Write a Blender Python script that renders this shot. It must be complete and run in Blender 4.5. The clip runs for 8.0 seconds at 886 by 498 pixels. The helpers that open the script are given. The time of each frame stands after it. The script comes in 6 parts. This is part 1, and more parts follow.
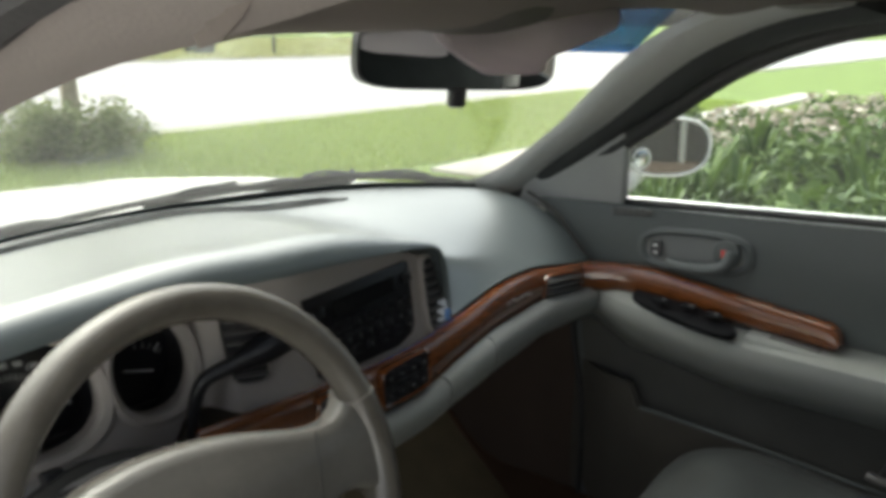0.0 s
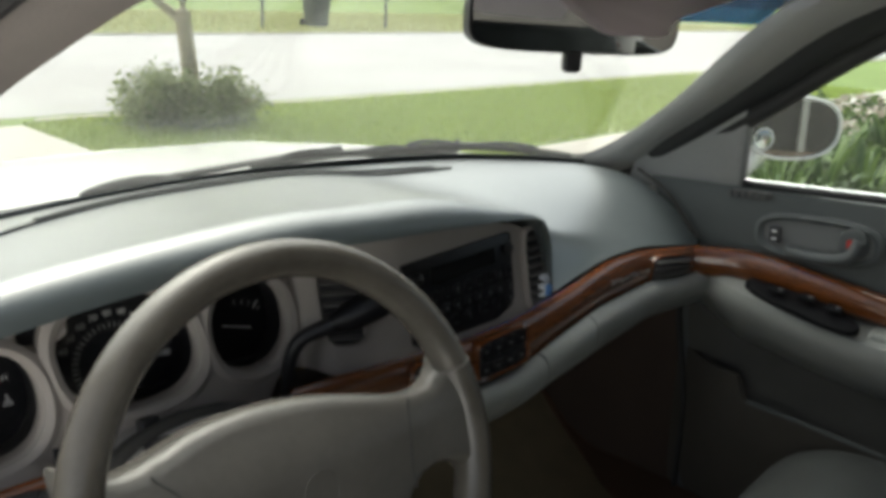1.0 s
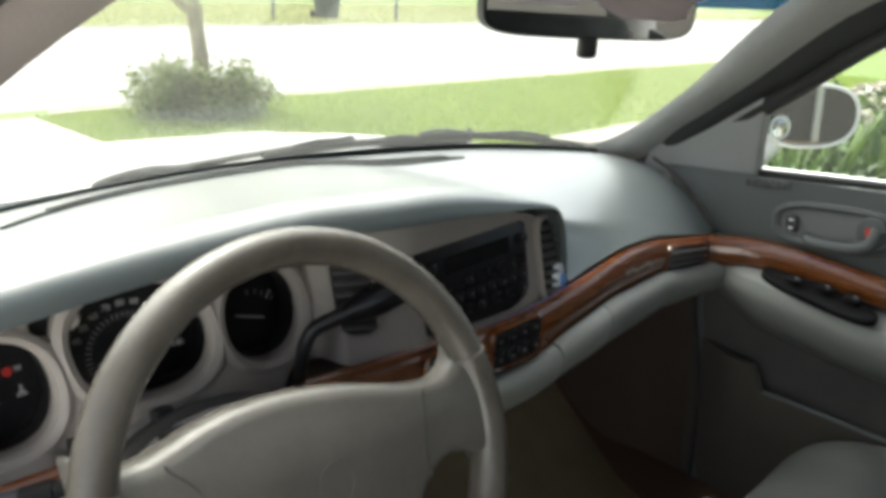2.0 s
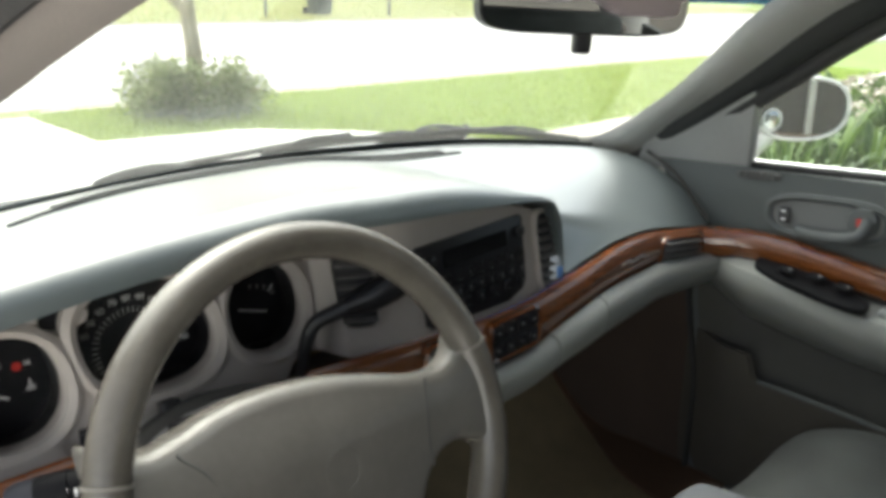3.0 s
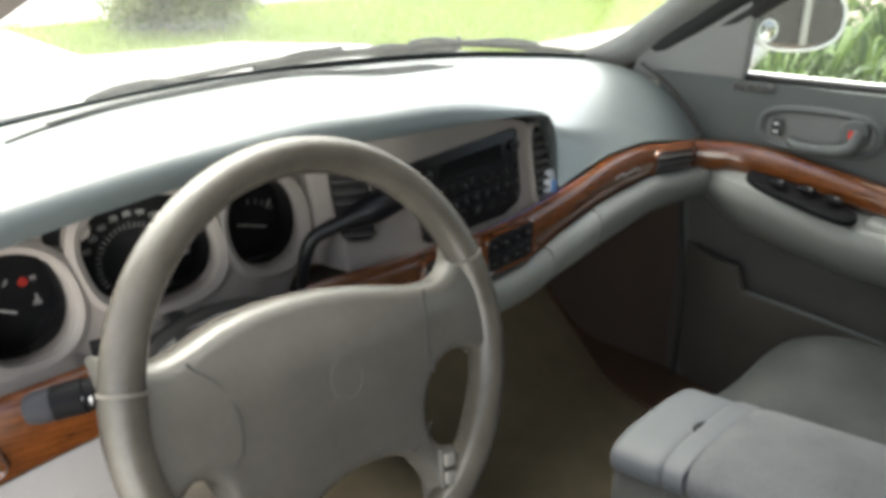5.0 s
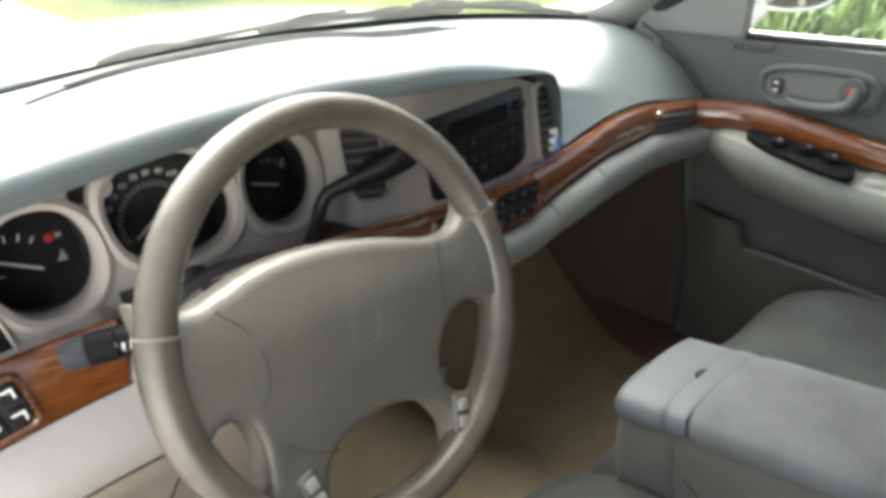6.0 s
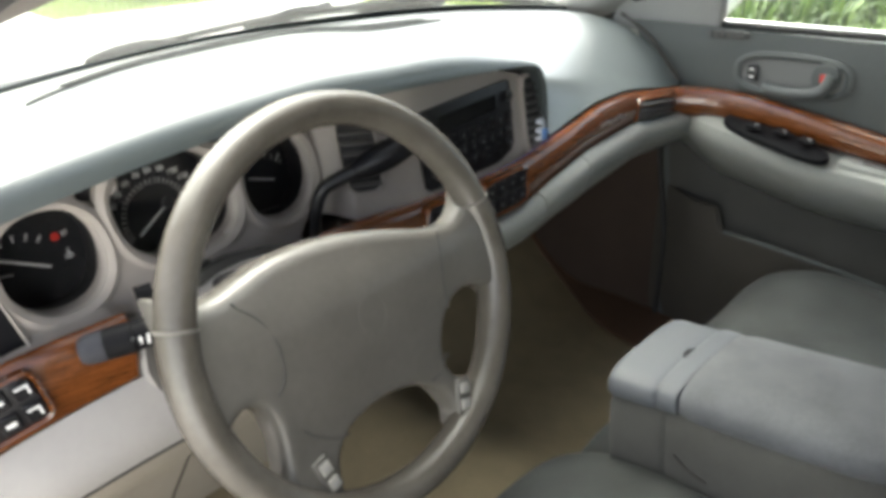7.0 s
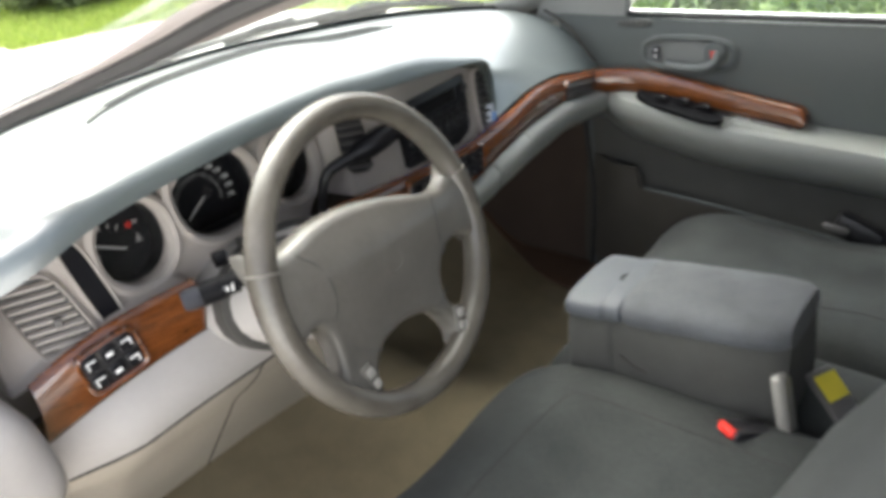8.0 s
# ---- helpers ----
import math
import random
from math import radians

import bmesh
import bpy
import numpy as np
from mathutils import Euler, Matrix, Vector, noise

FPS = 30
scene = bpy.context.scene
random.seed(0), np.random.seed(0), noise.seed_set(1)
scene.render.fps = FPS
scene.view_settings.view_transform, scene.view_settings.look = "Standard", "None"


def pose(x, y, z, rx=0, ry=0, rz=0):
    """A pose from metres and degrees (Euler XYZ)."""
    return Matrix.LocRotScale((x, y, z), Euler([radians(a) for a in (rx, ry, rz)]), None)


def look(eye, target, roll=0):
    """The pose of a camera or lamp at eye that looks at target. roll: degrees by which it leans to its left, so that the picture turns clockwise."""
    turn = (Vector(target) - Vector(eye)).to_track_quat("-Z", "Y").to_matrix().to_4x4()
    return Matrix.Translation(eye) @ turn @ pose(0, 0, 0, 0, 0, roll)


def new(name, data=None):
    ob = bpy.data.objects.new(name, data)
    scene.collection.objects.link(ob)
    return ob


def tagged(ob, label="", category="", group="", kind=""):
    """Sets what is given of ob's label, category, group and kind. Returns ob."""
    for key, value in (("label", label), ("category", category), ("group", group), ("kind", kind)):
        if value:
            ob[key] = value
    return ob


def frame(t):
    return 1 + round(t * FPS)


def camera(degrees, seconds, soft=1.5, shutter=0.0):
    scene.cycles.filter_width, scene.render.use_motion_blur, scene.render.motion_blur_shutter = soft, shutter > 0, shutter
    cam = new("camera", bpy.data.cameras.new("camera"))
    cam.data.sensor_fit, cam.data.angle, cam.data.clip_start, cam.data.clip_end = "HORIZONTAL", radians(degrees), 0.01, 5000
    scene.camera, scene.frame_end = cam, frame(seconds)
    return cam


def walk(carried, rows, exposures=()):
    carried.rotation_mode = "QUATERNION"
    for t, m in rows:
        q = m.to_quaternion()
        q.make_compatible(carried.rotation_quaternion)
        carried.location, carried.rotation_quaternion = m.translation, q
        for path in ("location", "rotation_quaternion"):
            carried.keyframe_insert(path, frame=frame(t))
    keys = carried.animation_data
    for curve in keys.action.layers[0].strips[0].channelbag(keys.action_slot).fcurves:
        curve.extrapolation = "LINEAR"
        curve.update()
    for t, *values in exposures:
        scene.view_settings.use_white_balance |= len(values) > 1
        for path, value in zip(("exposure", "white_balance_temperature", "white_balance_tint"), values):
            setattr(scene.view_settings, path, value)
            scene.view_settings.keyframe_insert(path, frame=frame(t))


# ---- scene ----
cam = camera(55.4, 8.0, soft=4.4, shutter=0.4)
PATH = [
    (0, (-0.756, 0.214, 1.282), (0.78, 1.379, 0.751), 1.5),
    (0.5, (-0.749, 0.218, 1.278), (0.682, 1.502, 0.728), 1.3),
    (1, (-0.735, 0.236, 1.26), (0.637, 1.568, 0.675), 2.5),
    (1.5, (-0.727, 0.247, 1.254), (0.623, 1.594, 0.653), 2.3),
    (3, (-0.748, 0.234, 1.257), (0.608, 1.569, 0.643), 1.7),
    (3.5, (-0.749, 0.235, 1.259), (0.6, 1.574, 0.639), 1.2),
    (4, (-0.753, 0.23, 1.258), (0.602, 1.547, 0.602), 1.8),
    (4.5, (-0.759, 0.23, 1.256), (0.579, 1.523, 0.525), 1.0),
    (5.8, (-0.784, 0.221, 1.267), (0.526, 1.46, 0.401), 2.2),
    (6, (-0.796, 0.217, 1.258), (0.511, 1.456, 0.389), 1.2),
    (6.5, (-0.805, 0.215, 1.263), (0.508, 1.445, 0.388), 1.4),
    (7, (-0.833, 0.217, 1.273), (0.506, 1.404, 0.379), 0.8),
    (7.2, (-0.861, 0.222, 1.273), (0.499, 1.39, 0.388), 0.2),
    (7.5, (-0.925, 0.189, 1.294), (0.449, 1.336, 0.401), -1.6),
    (7.7, (-0.996, 0.165, 1.318), (0.409, 1.269, 0.419), -1.3),
    (7.8, (-1.026, 0.149, 1.336), (0.379, 1.243, 0.425), -1.7),
    (8, (-1.084, 0.112, 1.355), (0.351, 1.164, 0.442), -1.8),
]
walk(cam, [(t, look(eye, target, roll)) for t, eye, target, roll in PATH],
     exposures=[(0.0, 1.15, 6360, 6), (0.7, 0.84, 6360, 6), (1.1, 0.88, 6360, 6), (1.5, 1.2, 6360, 6), (3.0, 1.66, 6360, 6), (4.5, 1.92, 6430, 7), (6.0, 2.36, 6420, 7), (7.0, 2.23, 6410, 7), (8.0, 2.22, 6310, 9)])
from mathutils import bvhtree

# ---------------------------------------------------------------- world, sun, exposure
world = bpy.data.worlds.new("sky")
scene.world = world
world.use_nodes = True
wn = world.node_tree
wn.nodes.clear()
sky = wn.nodes.new("ShaderNodeTexSky")
sky.sky_type = "NISHITA"
sky.sun_disc = False
SUN_EL, SUN_AZ = radians(56), radians(14)      # azimuth from +y towards +x
sky.sun_elevation, sky.sun_rotation = SUN_EL, SUN_AZ
sky.dust_density, sky.air_density, sky.ozone_density = 7.0, 0.5, 0.4
bg = wn.nodes.new("ShaderNodeBackground")
bg.inputs["Strength"].default_value = 0.15
wo = wn.nodes.new("ShaderNodeOutputWorld")
pale = wn.nodes.new("ShaderNodeHueSaturation")       # thin cloud takes most of the blue out of the sky
pale.inputs["Saturation"].default_value = 0.62
wn.links.new(sky.outputs[0], pale.inputs["Color"])
wn.links.new(pale.outputs[0], bg.inputs["Color"])
wn.links.new(bg.outputs[0], wo.inputs[0])
sun_data = bpy.data.lights.new("sun", "SUN")
sun_data.energy, sun_data.angle, sun_data.color = 1.45, radians(92), (1.0, 0.97, 0.92)
sun = new("sun", sun_data)
sd = Vector((math.sin(SUN_AZ) * math.cos(SUN_EL), math.cos(SUN_AZ) * math.cos(SUN_EL), math.sin(SUN_EL)))
sun.matrix_world = look(sd * 30, (0, 0, 0))
# area lamp added outside the open driver's doorway to strengthen its sky light
door_fill = bpy.data.lights.new("doorway_fill", "AREA")
door_fill.shape, door_fill.size, door_fill.size_y, door_fill.energy, door_fill.color = "RECTANGLE", 1.1, 0.75, 2.7, (1.0, 0.98, 0.96)
doorway = new("doorway_fill", door_fill)
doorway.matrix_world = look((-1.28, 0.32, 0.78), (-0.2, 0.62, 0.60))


# ---------------------------------------------------------------- materials
def mat(name, color, rough=0.5, metal=0.0, spec=0.5, coat=0.0, vary=0.0, vscale=6.0, bump=0.0, bscale=300.0,
        second=None, fine=0.0, fscale=120.0, sheen=0.0):
    """Principled material: base colour varied at two scales towards second, with a fine bump."""
    m = bpy.data.materials.new(name)
    m.use_nodes = True
    nt = m.node_tree
    b = nt.nodes["Principled BSDF"]
    b.inputs["Base Color"].default_value = (*color, 1)
    b.inputs["Roughness"].default_value = rough
    b.inputs["Metallic"].default_value = metal
    b.inputs["Specular IOR Level"].default_value = spec
    b.inputs["Coat Weight"].default_value = coat
    b.inputs["Coat Roughness"].default_value = 0.04
    b.inputs["Sheen Weight"].default_value = sheen
    tc = nt.nodes.new("ShaderNodeTexCoord")
    if vary or fine:
        n1 = nt.nodes.new("ShaderNodeTexNoise")
        n1.inputs["Scale"].default_value = vscale
        n1.inputs["Detail"].default_value = 6
        n2 = nt.nodes.new("ShaderNodeTexNoise")
        n2.inputs["Scale"].default_value = fscale
        n2.inputs["Detail"].default_value = 3
        nt.links.new(tc.outputs["Object"], n1.inputs["Vector"])
        nt.links.new(tc.outputs["Object"], n2.inputs["Vector"])
        c2 = second or tuple(c * 0.6 for c in color)
        r1 = nt.nodes.new("ShaderNodeMapRange")
        r1.inputs["From Min"].default_value, r1.inputs["From Max"].default_value = 0.35, 0.7
        r1.inputs["To Max"].default_value = vary
        nt.links.new(n1.outputs["Fac"], r1.inputs["Value"])
        r2 = nt.nodes.new("ShaderNodeMapRange")
        r2.inputs["From Min"].default_value, r2.inputs["From Max"].default_value = 0.35, 0.7
        r2.inputs["To Max"].default_value = fine
        nt.links.new(n2.outputs["Fac"], r2.inputs["Value"])
        ad = nt.nodes.new("ShaderNodeMath")
        ad.operation = "ADD"
        ad.use_clamp = True
        nt.links.new(r1.outputs[0], ad.inputs[0])
        nt.links.new(r2.outputs[0], ad.inputs[1])
        mx = nt.nodes.new("ShaderNodeMix")
        mx.data_type = "RGBA"
        mx.inputs["A"].default_value = (*color, 1)
        mx.inputs["B"].default_value = (*c2, 1)
        nt.links.new(ad.outputs[0], mx.inputs["Factor"])
        nt.links.new(mx.outputs["Result"], b.inputs["Base Color"])
    if bump:
        n3 = nt.nodes.new("ShaderNodeTexNoise")
        n3.inputs["Scale"].default_value = bscale
        n3.inputs["Detail"].default_value = 4
        nt.links.new(tc.outputs["Object"], n3.inputs["Vector"])
        bp = nt.nodes.new("ShaderNodeBump")
        bp.inputs["Strength"].default_value = bump
        bp.inputs["Distance"].default_value = 0.002
        nt.links.new(n3.outputs["Fac"], bp.inputs["Height"])
        nt.links.new(bp.outputs[0], b.inputs["Normal"])
    return m


def glass(name, tint, gloss=0.02, haze=0.018):
    """Thin clear sheet: tinted transparency with a Fresnel-driven gloss and a faint film that stands in for glare haze.
    """
    m = bpy.data.materials.new(name)
    m.use_nodes = True
    nt = m.node_tree
    nt.nodes.clear()
    tr = nt.nodes.new("ShaderNodeBsdfTransparent")
    tr.inputs[0].default_value = (*tint, 1)
    gl = nt.nodes.new("ShaderNodeBsdfGlossy")
    gl.inputs["Roughness"].default_value = 0.02
    fr = nt.nodes.new("ShaderNodeFresnel")
    fr.inputs["IOR"].default_value = 1.35
    mu = nt.nodes.new("ShaderNodeMath")
    mu.operation = "MULTIPLY"
    mu.inputs[1].default_value = gloss * 10
    mx = nt.nodes.new("ShaderNodeMixShader")
    o = nt.nodes.new("ShaderNodeOutputMaterial")
    nt.links.new(fr.outputs[0], mu.inputs[0])
    nt.links.new(mu.outputs[0], mx.inputs[0])
    nt.links.new(tr.outputs[0], mx.inputs[1])
    nt.links.new(gl.outputs[0], mx.inputs[2])
    # Translucent film put in as a veil of glare over the view.
    film = nt.nodes.new("ShaderNodeBsdfTranslucent")
    film.inputs[0].default_value = (0.9, 0.9, 0.85, 1)
    m2 = nt.nodes.new("ShaderNodeMixShader")
    m2.inputs[0].default_value = haze
    nt.links.new(mx.outputs[0], m2.inputs[1])
    nt.links.new(film.outputs[0], m2.inputs[2])
    nt.links.new(m2.outputs[0], o.inputs[0])
    return m


def wood_mat(name, dark, light, coat=1.0):
    """Lacquered burl: stretched noise bands between two browns."""
    m = bpy.data.materials.new(name)
    m.use_nodes = True
    nt = m.node_tree
    b = nt.nodes["Principled BSDF"]
    b.inputs["Roughness"].default_value = 0.22
    b.inputs["Coat Weight"].default_value = coat
    b.inputs["Coat Roughness"].default_value = 0.05
    tc = nt.nodes.new("ShaderNodeTexCoord")
    mp = nt.nodes.new("ShaderNodeMapping")
    mp.inputs["Scale"].default_value = (7, 7, 70)
    nt.links.new(tc.outputs["Object"], mp.inputs["Vector"])
    n1 = nt.nodes.new("ShaderNodeTexNoise")
    n1.inputs["Scale"].default_value = 2.2
    n1.inputs["Detail"].default_value = 8
    n1.inputs["Distortion"].default_value = 1.4
    nt.links.new(mp.outputs[0], n1.inputs["Vector"])
    n2 = nt.nodes.new("ShaderNodeTexNoise")
    n2.inputs["Scale"].default_value = 160
    nt.links.new(tc.outputs["Object"], n2.inputs["Vector"])
    mm = nt.nodes.new("ShaderNodeMath")
    mm.operation = "MULTIPLY_ADD"
    mm.inputs[1].default_value = 0.25
    nt.links.new(n2.outputs["Fac"], mm.inputs[0])
    nt.links.new(n1.outputs["Fac"], mm.inputs[2])
    cr = nt.nodes.new("ShaderNodeValToRGB")
    cr.color_ramp.elements[0].position, cr.color_ramp.elements[1].position = 0.42, 0.8
    cr.color_ramp.elements[0].color = (*dark, 1)
    cr.color_ramp.elements[1].color = (*light, 1)
    nt.links.new(mm.outputs[0], cr.inputs[0])
    nt.links.new(cr.outputs[0], b.inputs["Base Color"])
    return m


M = dict(
    vinyl=mat("dash vinyl", (0.090, 0.108, 0.108), 0.30, spec=0.8, vary=0.18, vscale=3, fine=0.12, fscale=90, bump=0.25, bscale=700),
    bezel=mat("taupe plastic", (0.36, 0.328, 0.300), 0.5, vary=0.12, vscale=8, fine=0.08, bump=0.12, bscale=900),
    lower=mat("pale grey plastic", (0.35, 0.335, 0.318), 0.45, vary=0.15, vscale=5, fine=0.1, bump=0.2, bscale=800),
    door=mat("door vinyl", (0.080, 0.089, 0.087), 0.55, vary=0.2, vscale=4, fine=0.1, bump=0.25, bscale=700),
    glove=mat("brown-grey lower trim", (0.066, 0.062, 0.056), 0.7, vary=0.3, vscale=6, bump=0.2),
    rocker=mat("pale rocker plastic", (0.26, 0.25, 0.225), 0.4),
    doorcloth=mat("door fabric", (0.074, 0.067, 0.056), 0.95, vary=0.3, vscale=9, fine=0.3, fscale=500, bump=0.3, bscale=900),
    leather=mat("wheel leather", (0.100, 0.092, 0.077), 0.22, vary=0.8, vscale=17, fine=0.18, fscale=150, bump=0.2, bscale=600,
                second=(0.060, 0.054, 0.044)),
    pad=mat("airbag cover vinyl", (0.112, 0.106, 0.093), 0.27, vary=0.5, vscale=11, fine=0.15, bump=0.2, bscale=800),
    black=mat("black plastic", (0.018, 0.018, 0.02), 0.35, vary=0.3, vscale=15, bump=0.1),
    gloss=mat("gloss black", (0.010, 0.010, 0.012), 0.28, spec=0.3, vary=0.2, vscale=10),
    rubber=mat("rubber", (0.03, 0.03, 0.03), 0.7, vary=0.3, vscale=20, bump=0.2),
    ink=mat("white print", (0.75, 0.75, 0.74), 0.5),
    frit=mat("windshield border", (0.035, 0.042, 0.04), 0.5, vary=0.2, vscale=12),
    tick=mat("dim white print", (0.45, 0.45, 0.44), 0.5),
    dimmirror=mat("door mirror glass", (0.17, 0.185, 0.18), 0.02, metal=1.0),
    # Lid velour set paler and bluer than the sides to carry skylight.
    lidcloth=mat("skylight-toned velour lid", (0.098, 0.103, 0.109), 0.95, spec=0.2, vary=0.6, vscale=14, fine=0.3, fscale=260, bump=0.6, bscale=500, sheen=0.1),
    padroll=mat("grey padded vinyl", (0.225, 0.232, 0.215), 0.42, vary=0.15, vscale=5, fine=0.1, bump=0.2, bscale=800),
    dimink=mat("grey print", (0.22, 0.22, 0.22), 0.5),
    red=mat("red print", (0.55, 0.03, 0.02), 0.45),
    orange=mat("orange needle", (0.85, 0.85, 0.82), 0.4),
    blue=mat("blue plastic", (0.10, 0.25, 0.55), 0.3),
    silver=mat("bright plastic", (0.62, 0.66, 0.70), 0.25, metal=0.1),
    chrome=mat("chrome", (0.8, 0.8, 0.8), 0.12, metal=1.0),
    mirror=mat("mirror glass", (0.55, 0.58, 0.57), 0.015, metal=1.0),
    armcloth=mat("armrest velour", (0.068, 0.068, 0.062), 0.95, spec=0.2, vary=0.55, vscale=10, fine=0.25, fscale=260, bump=0.5, bscale=500, sheen=0.05),
    cloth=mat("seat velour", (0.042, 0.046, 0.044), 0.95, spec=0.15, vary=0.8, vscale=9, fine=0.4, fscale=160, bump=0.8, bscale=420, sheen=0.05),
    carpet=mat("tan carpet", (0.275, 0.222, 0.132), 1.0, vary=0.4, vscale=14, fine=0.4, fscale=420, bump=0.9, bscale=420),
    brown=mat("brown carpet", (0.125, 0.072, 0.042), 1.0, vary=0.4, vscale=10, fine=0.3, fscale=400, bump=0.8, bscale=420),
    dark=mat("dark underside", (0.03, 0.028, 0.025), 0.9, vary=0.3, vscale=8),
    liner=mat("headliner fabric", (0.13, 0.112, 0.10), 0.95, vary=0.2, vscale=9, fine=0.15, fscale=400, bump=0.3),
    pillar=mat("pillar trim", (0.33, 0.332, 0.32), 0.6, vary=0.15, vscale=8, fine=0.1, bump=0.25, bscale=600),
    paint=mat("white car paint", (0.80, 0.80, 0.78), 0.25, coat=0.6, vary=0.05, vscale=3),
    wood=wood_mat("burl trim", (0.070, 0.020, 0.005), (0.170, 0.054, 0.013)),
    clear=glass("window glass", (0.93, 0.97, 0.94)),
    shield=glass("hazed windshield glass", (0.95, 0.97, 0.94), 0.02, 0.016),
    band=glass("blue shade band", (0.02, 0.24, 0.48)),
    concrete=mat("concrete", (0.52, 0.49, 0.44), 0.9, vary=0.35, vscale=0.9, fine=0.25, fscale=35, bump=0.4, bscale=60),
    road=mat("pale road", (0.46, 0.455, 0.45), 0.9, vary=0.3, vscale=0.5, fine=0.25, fscale=30, bump=0.4, bscale=50),
    soil=mat("lawn soil", (0.20, 0.28, 0.07), 1.0, vary=0.6, vscale=1.3, fine=0.4, fscale=25, bump=0.6, bscale=40, second=(0.13, 0.18, 0.045)),
    mulch=mat("pink mulch", (0.35, 0.24, 0.18), 1.0, vary=0.6, vscale=8, fine=0.5, fscale=60, bump=1.0, bscale=60),
    bark=mat("bark", (0.52, 0.43, 0.29), 0.9, vary=0.5, vscale=7, fine=0.4, fscale=50, bump=0.8, bscale=60),
    stalk=mat("matt black plastic", (0.008, 0.008, 0.009), 0.55, spec=0.06, vary=0.2, vscale=30),
    crease=mat("dark seam", (0.042, 0.040, 0.036), 0.8),
    hush=mat("taupe lower cover", (0.36, 0.325, 0.27), 0.8, vary=0.3, vscale=7, fine=0.2, fscale=200, bump=0.4, bscale=500),
    # White body paint with the shade put into its base colour.
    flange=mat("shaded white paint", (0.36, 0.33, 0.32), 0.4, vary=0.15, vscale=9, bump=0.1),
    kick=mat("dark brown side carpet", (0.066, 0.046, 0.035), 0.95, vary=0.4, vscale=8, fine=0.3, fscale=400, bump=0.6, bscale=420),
    frame=mat("black frame trim", (0.024, 0.026, 0.026), 0.6, vary=0.2, vscale=10, bump=0.15),
    lens=glass("dial lens", (0.92, 0.92, 0.92), 0.05, 0.004),
    bin=mat("grey bin plastic", (0.11, 0.115, 0.125), 0.5, vary=0.2, vscale=4),
)


vb = M["vinyl"].node_tree.nodes["Principled BSDF"]
vb.inputs["Coat Weight"].default_value, vb.inputs["Coat Roughness"].default_value = 0.9, 0.30


def leaf_mat(name, a, b, trans=0.25):
    """Leaf colours that vary from leaf to leaf, with some light through them."""
    m = bpy.data.materials.new(name)
    m.use_nodes = True
    nt = m.node_tree
    p = nt.nodes["Principled BSDF"]
    g = nt.nodes.new("ShaderNodeNewGeometry")
    cr = nt.nodes.new("ShaderNodeValToRGB")
    cr.color_ramp.elements[0].color = (*a, 1)
    cr.color_ramp.elements[1].color = (*b, 1)
    nt.links.new(g.outputs["Random Per Island"], cr.inputs[0])
    nt.links.new(cr.outputs[0], p.inputs["Base Color"])
    p.inputs["Roughness"].default_value = 0.5
    t = nt.nodes.new("ShaderNodeBsdfTranslucent")
    nt.links.new(cr.outputs[0], t.inputs[0])
    mx = nt.nodes.new("ShaderNodeMixShader")
    mx.inputs[0].default_value = trans
    nt.links.new(p.outputs[0], mx.inputs[1])
    nt.links.new(t.outputs[0], mx.inputs[2])
    nt.links.new(mx.outputs[0], nt.nodes["Material Output"].inputs[0])
    return m


M["visorcloth"] = leaf_mat("backlit visor cloth", (0.40, 0.36, 0.37), (0.40, 0.36, 0.37), 0.6)
# Grass colour lightened to carry the overexposed look of the far lawn.
M["washed_grass"] = leaf_mat("light-washed grass blades", (0.42, 0.42, 0.18), (0.58, 0.56, 0.30), 0.4)
M["grass"] = leaf_mat("grass blades", (0.27, 0.38, 0.06), (0.46, 0.54, 0.14), 0.4)
M["shrub"] = leaf_mat("shrub leaves", (0.16, 0.21, 0.07), (0.40, 0.46, 0.22), 0.35)
M["blossom"] = leaf_mat("pale pink blossom", (0.42, 0.35, 0.28), (0.68, 0.60, 0.52), 0.3)
M["plant"] = leaf_mat("garden leaves", (0.035, 0.08, 0.012), (0.15, 0.23, 0.045))


# ---------------------------------------------------------------- mesh helpers
def curve1(table):
    """A function through (x, value) pairs, smoothed by monotone cubic steps."""
    xs = np.array([p[0] for p in table], float)
    ys = np.array([p[1] for p in table], float)
    d = np.diff(ys) / np.diff(xs)
    m = np.concatenate([[d[0]], np.where(d[:-1] * d[1:] > 0, 2 * d[:-1] * d[1:] / (d[:-1] + d[1:] + 1e-12), 0), [d[-1]]])

    def f(x):
        x = min(max(x, xs[0]), xs[-1])
        i = min(int(np.searchsorted(xs, x, side="right")) - 1, len(xs) - 2)
        h = xs[i + 1] - xs[i]
        t = (x - xs[i]) / h
        return float((2 * t**3 - 3 * t**2 + 1) * ys[i] + (t**3 - 2 * t**2 + t) * h * m[i]
                     + (-2 * t**3 + 3 * t**2) * ys[i + 1] + (t**3 - t**2) * h * m[i + 1])
    return f


def sstep(a, b, x):
    t = min(max((x - a) / (b - a), 0), 1)
    return t * t * (3 - 2 * t)


def mix(a, b, t):
    return a + (b - a) * t


def mesh_of(name, bm, material, smooth=True):
    bmesh.ops.recalc_face_normals(bm, faces=bm.faces)
    me = bpy.data.meshes.new(name)
    bm.to_mesh(me)
    bm.free()
    if smooth:
        for p in me.polygons:
            p.use_smooth = True
        me.set_sharp_from_angle(angle=radians(38))
    me.materials.append(material)
    return me


def part(name, bm, material, parent=None, label="", smooth=True):
    ob = new(name, mesh_of(name, bm, material, smooth))
    if parent is not None:
        ob.parent = parent
    if label:
        ob["label"] = label
    return ob


def thing(name, label, category, group="", kind=""):
    return tagged(new(name), label, category, group, kind)


